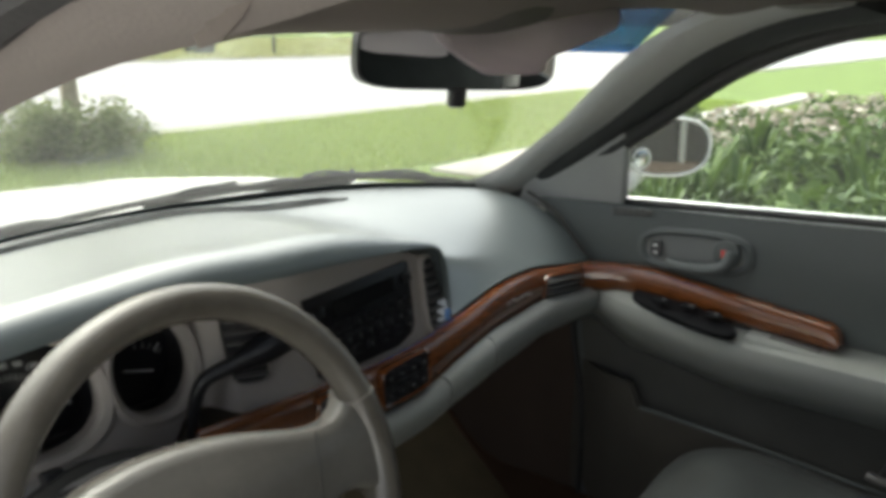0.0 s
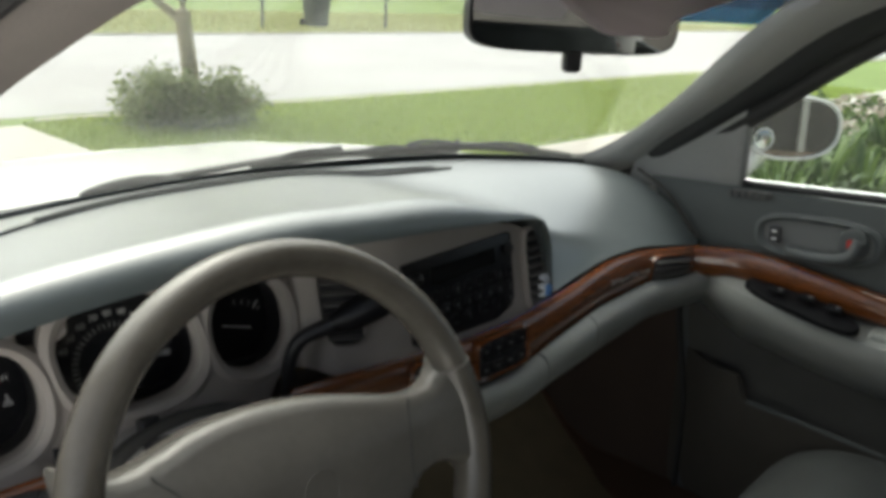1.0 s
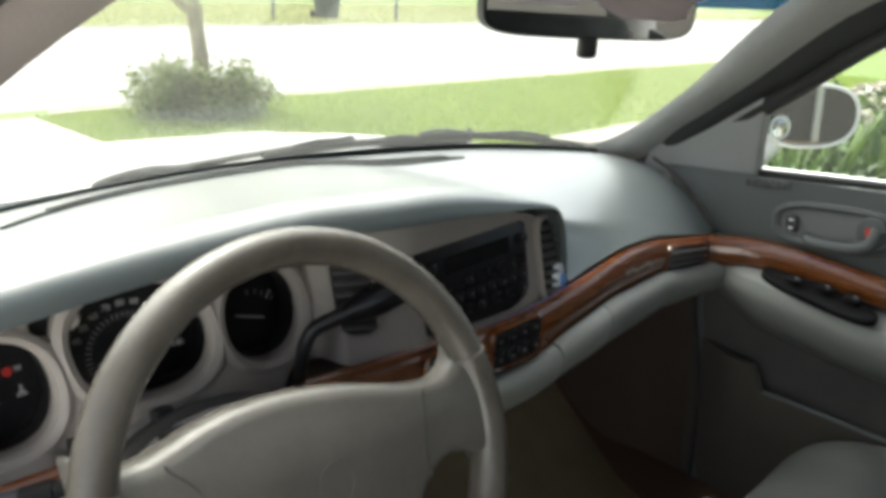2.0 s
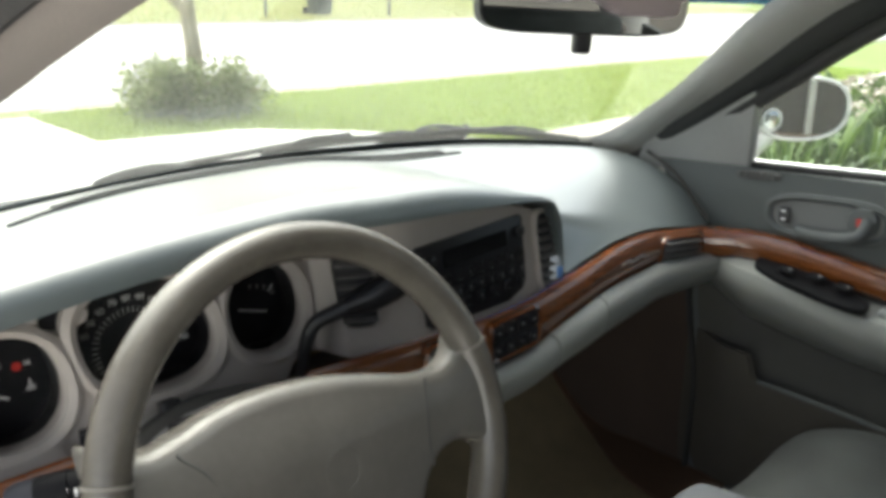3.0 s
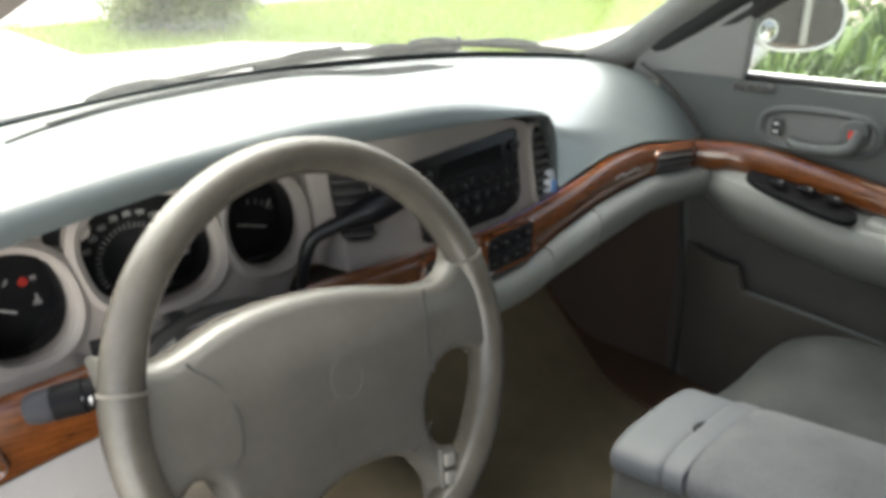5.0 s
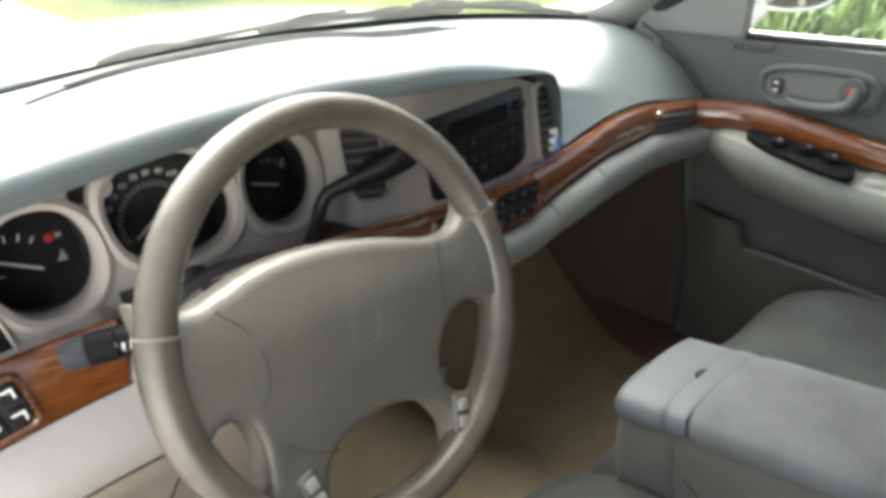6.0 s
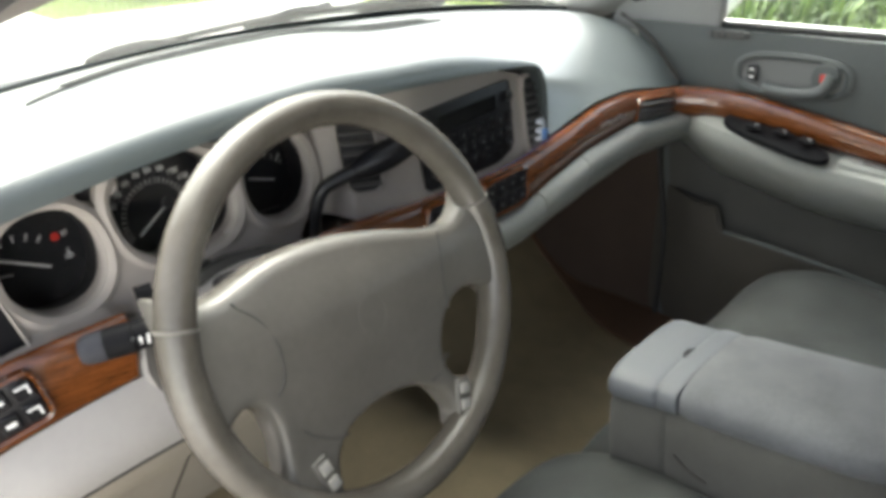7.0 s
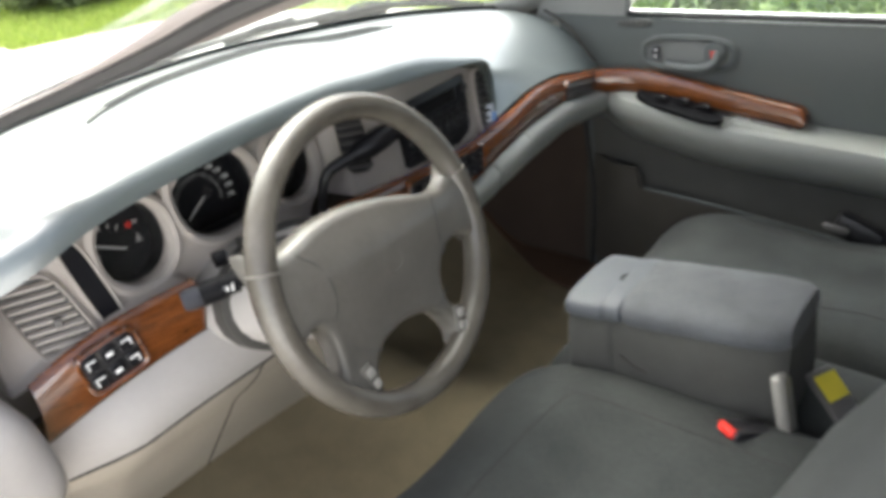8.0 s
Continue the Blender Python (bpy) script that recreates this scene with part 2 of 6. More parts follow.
def solid(name, bm, material, label, category="", group="", kind="", smooth=True):
    return tagged(part(name, bm, material, smooth=smooth), label, category, group, kind)


def surf(f, us, vs, thick=0.0, close_u=False):
    """A bmesh sheet from f(u, v); with thick, a slab whose back lies thick behind along -normal."""
    bm = bmesh.new()
    g = [[bm.verts.new(f(u, v)) for v in vs] for u in us]
    nu, nv = len(us), len(vs)
    faces = []
    for i in range(nu if close_u else nu - 1):
        for j in range(nv - 1):
            a, b = g[i], g[(i + 1) % nu]
            faces.append(bm.faces.new((a[j], b[j], b[j + 1], a[j + 1])))
    if thick:
        bm.normal_update()
        back = [[bm.verts.new(v.co - v.normal * thick) for v in row] for row in g]
        for i in range(nu if close_u else nu - 1):
            for j in range(nv - 1):
                a, b = back[i], back[(i + 1) % nu]
                bm.faces.new((a[j], a[j + 1], b[j + 1], b[j]))
        if not close_u:
            for j in range(nv - 1):
                bm.faces.new((g[0][j], g[0][j + 1], back[0][j + 1], back[0][j]))
                bm.faces.new((g[-1][j], back[-1][j], back[-1][j + 1], g[-1][j + 1]))
        for i in range(nu if close_u else nu - 1):
            k = (i + 1) % nu
            bm.faces.new((g[i][0], back[i][0], back[k][0], g[k][0]))
            bm.faces.new((g[i][-1], g[k][-1], back[k][-1], back[i][-1]))
    return bm


def lin(a, b, n):
    return [a + (b - a) * i / (n - 1) for i in range(n)]


def loft(rings, caps=True, closed=False):
    """A skin over rings of equal numbers of points."""
    bm = bmesh.new()
    g = [[bm.verts.new(p) for p in r] for r in rings]
    n = len(g[0])
    for i in range(len(g) if closed else len(g) - 1):
        a, b = g[i], g[(i + 1) % len(g)]
        for j in range(n):
            bm.faces.new((a[j], a[(j + 1) % n], b[(j + 1) % n], b[j]))
    if caps and not closed:
        bm.faces.new(list(reversed(g[0])))
        bm.faces.new(g[-1])
    return bm


def smooth_path(pts, n):
    """Catmull-Rom points through pts."""
    P = [Vector(p) for p in pts]
    P = [P[0] * 2 - P[1]] + P + [P[-1] * 2 - P[-2]]
    out = []
    k = len(P) - 3
    for i in range(n):
        s = min(i / (n - 1) * k, k - 1e-6)
        j, t = int(s), s - int(s)
        a, b, c, d = P[j:j + 4]
        out.append(0.5 * ((2 * b) + (c - a) * t + (2 * a - 5 * b + 4 * c - d) * t * t + (3 * b - a - 3 * c + d) * t**3))
    return out


def tube(pts, radius, sides=10, n=0, flat=1.0, up=(0, 0, 1)):
    """A tube along a path; radius a number or a function of 0..1; flat squashes it along up."""
    path = smooth_path(pts, n) if n else [Vector(p) for p in pts]
    rings = []
    for i, p in enumerate(path):
        d = (path[min(i + 1, len(path) - 1)] - path[max(i - 1, 0)]).normalized()
        u = Vector(up)
        s = d.cross(u)
        if s.length < 1e-4:
            s = d.cross(Vector((1, 0, 0)))
        s.normalize()
        w = s.cross(d).normalized()
        r = radius(i / (len(path) - 1)) if callable(radius) else radius
        rings.append([p + s * r * math.cos(2 * math.pi * k / sides) + w * r * flat * math.sin(2 * math.pi * k / sides) for k in range(sides)])
    return loft(rings)


def rbox(sx, sy, sz, r=0.01, seg=3, m=None):
    """A box of that size about the origin with rounded edges, moved by m."""
    bm = bmesh.new()
    bmesh.ops.create_cube(bm, size=1)
    for v in bm.verts:
        v.co = Vector((v.co.x * sx, v.co.y * sy, v.co.z * sz))
    bmesh.ops.bevel(bm, geom=list(bm.edges), offset=r, segments=seg, profile=0.5, affect="EDGES")
    if m is not None:
        bm.transform(m)
    return bm


def slab(outline, depth, r=0.0, seg=2, m=None):
    """A plate: outline of (x, z) in the xz plane, front at y=0 and depth behind it, with a rounded front edge."""
    bm = bmesh.new()
    f = bm.faces.new([bm.verts.new((x, 0, z)) for x, z in outline])
    ex = bmesh.ops.extrude_face_region(bm, geom=[f])
    for v in [e for e in ex["geom"] if isinstance(e, bmesh.types.BMVert)]:
        v.co.y += depth
    if r:
        edges = [e for e in bm.edges if all(abs(v.co.y) < 1e-6 for v in e.verts)]
        bmesh.ops.bevel(bm, geom=edges, offset=r, segments=seg, profile=0.5, affect="EDGES")
    if m is not None:
        bm.transform(m)
    return bm


def ring2(cx, cz, rx, rz, n=40, power=2.0, skew=0.0):
    """Points of a rounded (superellipse) outline."""
    out = []
    for i in range(n):
        a = 2 * math.pi * i / n
        c, s = math.cos(a), math.sin(a)
        x = rx * math.copysign(abs(c) ** (2 / power), c)
        z = rz * math.copysign(abs(s) ** (2 / power), s)
        out.append((cx + x + skew * z, cz + z))
    return out


def band(outer, inner, depth, m=None):
    """A frame between two outlines of equal length, with depth, its front edge rounded inwards."""
    bm = bmesh.new()
    n = len(outer)
    lay = []
    for ol, y in ((outer, depth), (outer, 0.0), (inner, 0.0), (inner, depth)):
        lay.append([bm.verts.new((x, y, z)) for x, z in ol])
    mid = [bm.verts.new(((a[0] + b[0]) / 2, -0.35 * depth, (a[1] + b[1]) / 2)) for a, b in zip(outer, inner)]
    order = [lay[0], lay[1], mid, lay[2], lay[3]]
    for a, b in zip(order[:-1], order[1:]):
        for j in range(n):
            bm.faces.new((a[j], a[(j + 1) % n], b[(j + 1) % n], b[j]))
    if m is not None:
        bm.transform(m)
    return bm


def closed_curve(pts, n=6):
    """A smooth closed outline through 2D points, n steps between neighbours."""
    k = len(pts)
    out = []
    for i in range(k):
        a, b, c, d = (Vector(pts[(i + j - 1) % k]) for j in range(4))
        for q in range(n):
            t = q / n
            out.append(tuple(0.5 * (2 * b + (c - a) * t + (2 * a - 5 * b + 4 * c - d) * t * t + (3 * b - a - 3 * c + d) * t**3)))
    return out


def rolled_plate(outlines, y_of, step=0.003, r=0.008, depth=0.012):
    """A plate in the xz plane bounded by outlines (inner ones are openings): its front lies at y_of(x, z), and
    every edge rolls back by r and then runs straight back by depth."""
    seg = []
    for o in outlines:
        p = np.array(o, float)
        seg.append(np.stack([p, np.roll(p, -1, 0)], 1))
    seg = np.concatenate(seg)
    a, b = seg[:, 0], seg[:, 1]
    lo, hi = a.min(0) - step, a.max(0) + step
    gx, gz = np.arange(lo[0], hi[0] + step, step), np.arange(lo[1], hi[1] + step, step)
    X, Z = np.meshgrid(gx, gz, indexing="ij")
    P = np.stack([X.ravel(), Z.ravel()], 1)
    near, dist = np.zeros_like(P), np.zeros(len(P))
    inside = np.zeros(len(P), bool)
    ab = b - a
    l2 = (ab**2).sum(1) + 1e-18
    for k in range(0, len(P), 2000):
        q = P[k:k + 2000]
        t = np.clip(((q[:, None] - a) * ab).sum(2) / l2, 0, 1)
        c = a + ab * t[..., None]
        d = np.linalg.norm(q[:, None] - c, axis=2)
        i = d.argmin(1)
        dist[k:k + 2000] = d[np.arange(len(q)), i]
        near[k:k + 2000] = c[np.arange(len(q)), i]
        z = q[:, 1:2]
        cross = ((a[:, 1] > z) != (b[:, 1] > z)) & (q[:, 0:1] < a[:, 0] + (z - a[:, 1]) / (ab[:, 1] + 1e-15) * ab[:, 0])
        inside[k:k + 2000] = cross.sum(1) % 2 == 1
    edge = ~inside | (dist < 0.35 * step)
    P[edge] = near[edge]
    dist[edge] = 0
    core = inside & ~edge
    bm = bmesh.new()
    vs_ = {}

    def vert(i):
        if i not in vs_:
            e = 1 - min(dist[i] / r, 1.0)
            vs_[i] = bm.verts.new((P[i, 0], y_of(P[i, 0], P[i, 1]) + r * (1 - math.sqrt(1 - e * e)), P[i, 1]))
        return vs_[i]

    nz = len(gz)
    for i in range(len(gx) - 1):
        for j in range(nz - 1):
            q = (i * nz + j, (i + 1) * nz + j, (i + 1) * nz + j + 1, i * nz + j + 1)
            if any(core[k] for k in q):
                bm.faces.new([vert(k) for k in q])
    bmesh.ops.remove_doubles(bm, verts=bm.verts, dist=step * 0.05)
    rim = [e for e in bm.edges if len(e.link_faces) == 1]
    ex = bmesh.ops.extrude_edge_only(bm, edges=rim)
    for v in ex["geom"]:
        if isinstance(v, bmesh.types.BMVert):
            v.co.y += depth
    return bm


def text_bm(body, size, depth=0.0006):
    cu = bpy.data.curves.new("print", "FONT")
    cu.body, cu.size, cu.extrude, cu.align_x, cu.align_y = body, size, depth, "CENTER", "CENTER"
    ob = bpy.data.objects.new("print", cu)
    scene.collection.objects.link(ob)
    bpy.context.view_layer.update()
    me = bpy.data.meshes.new_from_object(ob.evaluated_get(bpy.context.evaluated_depsgraph_get()))
    bm = bmesh.new()
    bm.from_mesh(me)
    bpy.data.objects.remove(ob)
    bpy.data.curves.remove(cu)
    bpy.data.meshes.remove(me)
    bm.transform(pose(0, 0, 0, 90))          # stands in the xz plane and is read from -y
    return bm


def joined(bms):
    bm = bmesh.new()
    for b in bms:
        me = bpy.data.meshes.new("tmp")
        b.to_mesh(me)
        b.free()
        bm.from_mesh(me)
        bpy.data.meshes.remove(me)
    return bm


def quads(name, verts, k, material):
    """One mesh of many k-gons from an array of corners."""
    verts = np.asarray(verts, np.float32).reshape(-1, 3)
    n = len(verts) // k
    me = bpy.data.meshes.new(name)
    me.vertices.add(len(verts))
    me.vertices.foreach_set("co", verts.ravel())
    me.loops.add(len(verts))
    me.loops.foreach_set("vertex_index", np.arange(len(verts), dtype=np.int32))
    me.polygons.add(n)
    me.polygons.foreach_set("loop_start", np.arange(0, len(verts), k, dtype=np.int32))
    me.update(calc_edges=True)
    me.materials.append(material)
    return me

# ---------------------------------------------------------------- dashboard
lip_z = curve1([(-0.78, 0.915), (-0.745, 0.94), (-0.70, 0.962), (-0.63, 0.985), (-0.50, 1.003), (-0.40, 1.011), (-0.27, 1.016), (-0.15, 1.008),
                (0.0, 1.0), (0.10, 0.99), (0.148, 0.975), (0.172, 0.945), (0.188, 0.895), (0.20, 0.856), (0.25, 0.860), (0.35, 0.870),
                (0.45, 0.865), (0.55, 0.850), (0.64, 0.834), (0.70, 0.828)])
dome_z = curve1([(-0.78, 0.915), (-0.70, 0.962), (-0.63, 0.985), (-0.50, 1.003), (-0.40, 1.011), (-0.27, 1.016), (-0.15, 1.008), (0.0, 1.0),
                 (0.10, 0.982), (0.20, 0.935), (0.30, 0.895), (0.38, 0.876), (0.45, 0.865), (0.55, 0.850), (0.70, 0.828)])
lip_y = curve1([(-0.78, 0.95), (-0.70, 0.905), (-0.5, 0.90), (0.10, 0.90), (0.17, 0.91), (0.20, 0.918), (0.35, 0.932), (0.5, 0.947), (0.70, 0.952)])
base_y = curve1([(-0.80, 1.20), (-0.70, 1.30), (-0.45, 1.42), (0, 1.48), (0.45, 1.42), (0.70, 1.28), (0.80, 1.16)])
wood_up = curve1([(-0.72, 0.765), (-0.65, 0.798), (-0.59, 0.812), (-0.48, 0.822), (-0.35, 0.828), (-0.2, 0.832), (0, 0.832), (0.1, 0.837),
                  (0.2, 0.853), (0.35, 0.867), (0.45, 0.861), (0.55, 0.846), (0.70, 0.826)])
wood_lo = curve1([(-0.72, 0.685), (-0.6, 0.727), (-0.48, 0.748), (-0.35, 0.758), (-0.2, 0.763), (0, 0.763), (0.1, 0.768), (0.19, 0.788),
                  (0.3, 0.798), (0.45, 0.797), (0.55, 0.785), (0.70, 0.768)])
wood_y = curve1([(-0.72, 1.0), (-0.6, 0.975), (-0.45, 0.955), (-0.3, 0.945), (-0.1, 0.925), (0.1, 0.912), (0.2, 0.910), (0.35, 0.925),
                 (0.5, 0.94), (0.70, 0.947)])


def dash_top(x, v):
    """The padded top: from its front edge (v 0) to the windshield (v 1)."""
    w = sstep(0.0, 0.34, x)
    zl = mix(lip_z(x), dome_z(x), sstep(0.0, 0.10, v))
    zw = 0.945 - 0.02 * (x / 0.7) ** 2
    y = mix(lip_y(x), base_y(x), v)
    k = 1 - 0.75 * sstep(-0.10, 0.13, x)
    drv = mix(zl, zw, v) + 0.016 * math.sin(math.pi * min(v, 1.0)) + k * 0.028 * (1 - v) ** 4 - (0.012 + 0.028 * k) * (1 - math.sqrt(max(0.0, 1 - (1 - min(v / 0.085, 1.0)) ** 2)))
    pas = zl + (zw - zl) * (1 - (1 - v) ** 3.4) + 0.012 * math.sin(math.pi * v)
    return Vector((x, y, mix(drv, pas, w)))


dashboard = thing("dashboard", "grey vinyl dashboard with burl wood trim under the windshield", "dashboard")
xs = lin(-0.78, 0.09, 34) + lin(0.10, 0.24, 29) + lin(0.255, 0.69, 22)
vs = [0, 0.0015, 0.004, 0.008, 0.015, 0.024, 0.036, 0.05, 0.067, 0.085, 0.10, 0.13, 0.17, 0.22, 0.28, 0.35, 0.45, 0.55, 0.65, 0.75, 0.85, 0.93, 1.0]
part("upper_pad", surf(dash_top, xs, vs, 0.009), M["vinyl"], dashboard, "pale grey-green padded vinyl top")

# defroster strip along the windshield, set on the pad
gr_y = curve1([(-0.46, 1.180), (-0.40, 1.228), (-0.31, 1.275), (-0.22, 1.306), (-0.12, 1.330), (0.0, 1.340), (0.10, 1.338), (0.20, 1.328), (0.30, 1.312), (0.37, 1.296)])
gr_half = lambda x: 0.027 * max(0.0, 1 - abs((x + 0.045) / 0.415) ** 3.0) ** 0.5 * mix(0.55, 1.0, sstep(-0.40, 0.0, x))


def grille_point(x, s, lift=0.003):
    y = gr_y(x) + s * gr_half(x)
    v = (y - lip_y(x)) / (base_y(x) - lip_y(x))
    return dash_top(x, v) + Vector((0, 0, lift))


M["defroster"] = mat("defroster grey", (0.05, 0.054, 0.052), 0.6, vary=0.2, vscale=9, bump=0.2)
defroster = part("defroster_grille", surf(lambda x, s: grille_point(x, s), lin(-0.458, 0.368, 60), lin(-1, 1, 7), 0.004),
                 M["defroster"], dashboard, "darker grey slotted strip")
for s in (-0.62, -0.31, 0, 0.31, 0.62):
    part("slat", tube([grille_point(x, s, 0.005) for x in lin(-0.39, 0.33, 40)], 0.0012, 6), M["defroster"], defroster)


# instrument and centre face under the pad's lip
def face_y(x, z):
    c = sstep(-0.184, -0.166, x)
    return mix(1.005, mix(0.958, 0.925, sstep(-0.175, -0.085, x)), c) + 0.13 * (z - 0.85) + 0.03 * sstep(-0.60, -0.72, x) * (1 - c)


def face_point(x, s):
    lo, hi = wood_up(x) - 0.012 - 0.034 * sstep(-0.50, -0.44, x) * sstep(-0.205, -0.235, x), lip_z(x) - 0.024
    z = mix(lo, hi, s)
    y = face_y(x, z)
    y = mix(y, max(y, 0.955), sstep(0.93, 1.0, s)) if x < -0.18 else y
    y = mix(mix(wood_y(x) + 0.006, y, sstep(0, 0.045, s)), y, sstep(-0.50, -0.46, x)) if x < -0.46 else y
    return Vector((x, y, z))


GAUGES = dict(temperature=(-0.531, 0.875, 0.0525, 0.0555, 2.2, -0.10), speed=(-0.386, 0.893, 0.072, 0.061, 2.4, -0.22), fuel=(-0.245, 0.887, 0.050, 0.054, 2.2, -0.08))
WARNING = ((-0.468, 0.934, 0.024, 0.013), (-0.312, 0.957, 0.020, 0.012))


def face_span(x):
    return face_point(x, 0.0).z, face_point(x, 1.0).z


def bezel_y(x, z):
    lo, hi = face_span(x)
    return face_point(x, min(max((z - lo) / (hi - lo), 0), 1)).y


edge_x = lin(-0.73, -0.186, 60)
bezel_edge = [(x, face_span(x)[0]) for x in edge_x] + [(x, face_span(x)[1]) for x in reversed(edge_x)]
cz_ = math.cos(math.atan(0.13))
bezel_holes = [[(cx + x, cz + z * cz_) for x, z in ring2(0, 0, rx, rz, 60, pw, sk)] for cx, cz, rx, rz, pw, sk in GAUGES.values()]
bezel_holes += [ring2(x, z, w, h, 32, 2.6) for x, z, w, h in WARNING]
part("bezel", rolled_plate([bezel_edge] + bezel_holes, bezel_y, 0.0030, 0.006, 0.012), M["bezel"], dashboard, "taupe plastic instrument surround with round openings")
fx = lin(-0.188, -0.158, 14) + lin(-0.15, 0.192, 24)
part("centre_bezel", surf(face_point, fx, [0, 0.015, 0.03, 0.045] + lin(0.08, 1, 13), 0.01), M["bezel"], dashboard, "taupe plastic centre surround")

TILT = math.degrees(math.atan(0.13))


def on_face(x, z, off=0.0):
    """Pose of a plate on the face: its y=0 plane on the surface, off metres proud of it."""
    turn = 0 if -0.6 < x < -0.2 else math.degrees(math.atan((face_y(x + 0.012, z) - face_y(x - 0.012, z)) / 0.024))
    return pose(x, face_y(x, z) - off, z, -TILT, 0, turn)


def gauge(name, key, label, deep=0.052):
    """A dark dial at the bottom of a deep well, with a thin raised ring round its mouth and a clear lens."""
    cx, cz, rx, rz, power, skew = GAUGES[key]
    m = on_face(cx, cz)
    g = part(name, slab(ring2(0, 0, rx + 0.004, rz + 0.004, 48, power, skew), 0.003, m=m @ pose(0, deep, 0)), M["gloss"], dashboard, label)
    well = [[m @ Vector((x, y, z)) for x, z in ring2(0, 0, rx + k, rz + k, 60, power, skew)] for y, k in ((0.004, 0.001), (0.02, 0.003), (deep, 0.004))]
    part("well", loft(well, caps=False), M["gloss"], g, "black recessed well")
    part("ring", band(ring2(0, 0, rx + 0.015, rz + 0.015, 60, power, skew), ring2(0, 0, rx + 0.001, rz + 0.001, 60, power, skew), 0.011,
                      m @ pose(0, -0.002, 0)), M["bezel"], g)
    lens = part("lens", slab(ring2(0, 0, rx + 0.002, rz + 0.002, 48, power, skew), 0.002, m=m @ pose(0, 0.010, 0, -6)), M["lens"], g, "clear curved dial lens")
    lens.visible_shadow = False
    return g, m @ pose(0, deep - 0.0012, 0)


def needle(parent, m, x0, z0, x1, z1, w=0.0016):
    a = math.atan2(z1 - z0, x1 - x0)
    ln = math.hypot(x1 - x0, z1 - z0)
    part("needle", rbox(ln, 0.0015, w, 0.0004, 1, m @ pose((x0 + x1) / 2, -0.002, (z0 + z1) / 2) @ pose(0, 0, 0, 0, -math.degrees(a), 0)),
         M["orange"], parent, "white pointer")


def ticks(parent, m, cx, cz, r0, r1, angles, w, material, name="tick"):
    r = (r0 + r1) / 2
    shared = mesh_of(name, rbox(r1 - r0, 0.0006, w, 0.0002, 1), material, False)
    for a in angles:
        t = new(name, shared)
        t.parent = parent
        t.matrix_world = m @ pose(cx + r * math.cos(radians(a)), 0, cz + r * math.sin(radians(a))) @ pose(0, 0, 0, 0, -a, 0)


def word(parent, m, body, x, z, size, material=None):
    bm = text_bm(body, size)
    bm.transform(m @ pose(x, 0, z))
    part("lettering", bm, material or M["ink"], parent, smooth=False)


g, m = gauge("temperature_gauge", "temperature", "black temperature dial with red hot mark")
ticks(g, m, -0.016, -0.024, 0.042, 0.050, (55, 72, 89, 106, 123), 0.0016, M["ink"])
part("red_mark", slab(ring2(0, 0, 0.0048, 0.0048, 20), 0.0008, m=m @ pose(0.0268, -0.0008, 0.0105)), M["red"], g, "round red hot mark")
word(g, m, "H", 0.0368, 0.0115, 0.0085)
part("symbol", joined([rbox(0.008, 0.0006, 0.0015, 0.0002, 1, m @ pose(0.0368, 0, -0.013)), rbox(0.0018, 0.0006, 0.008, 0.0002, 1, m @ pose(0.0368, 0, -0.0095)),
                       rbox(0.010, 0.0006, 0.0014, 0.0002, 1, m @ pose(0.0368, 0, -0.016))]), M["ink"], g)
needle(g, m, -0.034, 0.0045, 0.0145, -0.0188, 0.0024)
part("print", rbox(0.014, 0.0006, 0.0016, 0.0002, 1, m @ pose(-0.030, 0, -0.014) @ pose(0, 0, 0, 0, 12, 0)), M["tick"], g)
g, m = gauge("speedometer", "speed", "black speedometer dial with white numerals")
ticks(g, m, 0.0, -0.020, 0.037, 0.044, range(-7, 212, 8), 0.0013, M["tick"])
for body, a in (("40", 154), ("50", 138), ("60", 122), ("70", 106), ("80", 90), ("90", 74), ("100", 57), ("110", 41), ("120", 25), ("130", 9), ("140", -7)):
    word(g, m, body, 0.0555 * math.cos(radians(a)) * (1.0 if a > 30 else 1.05), -0.020 + 0.0535 * math.sin(radians(a)), 0.0095, M["tick"] if a > 120 else M["ink"])
needle(g, m, -0.0257, -0.0380, 0.0135, -0.0113, 0.0022)
part("needle_hub", slab(ring2(0, 0, 0.008, 0.008, 20), 0.004, 0.001, 1, m @ pose(0.016, -0.004, -0.010)), M["black"], g)
g, m = gauge("fuel_gauge", "fuel", "black fuel dial with white marks")
ticks(g, m, 0.008, -0.030, 0.043, 0.050, (88, 75, 63, 44), 0.0013, M["tick"])
ticks(g, m, 0.008, -0.030, 0.043, 0.054, (52,), 0.0024, M["ink"])
needle(g, m, -0.010, -0.0075, 0.0285, -0.0183, 0.0020)
for x, z, w, h in WARNING:
    part("warning_lens", slab(ring2(0, 0, w + 0.002, h + 0.002, 24, 2.6), 0.003, m=on_face(x, z, -0.010)), M["gloss"], dashboard, "small black warning lamp lens")


def vent(name, m, outline, inner, n, z0, z1, hw, label, slat_mat="black", tilt=35):
    """An air outlet: dark well, frame and slats."""
    v = part(name, slab(inner, 0.002, m=m @ pose(0, 0.0, 0)), M["black"], dashboard, label)
    part("frame", band(outline, inner, 0.008, m @ pose(0, -0.002, 0)), M["bezel"], v)
    for i in range(n):
        z = mix(z0, z1, (i + 0.5) / n)
        part("slat", rbox(2 * hw(z), 0.008, 0.0022 if tilt > 30 else 0.0052, 0.0008, 1, m @ pose(hw.shift(z) if hasattr(hw, "shift") else 0, -0.004, z, tilt)), M[slat_mat], v)
    return v


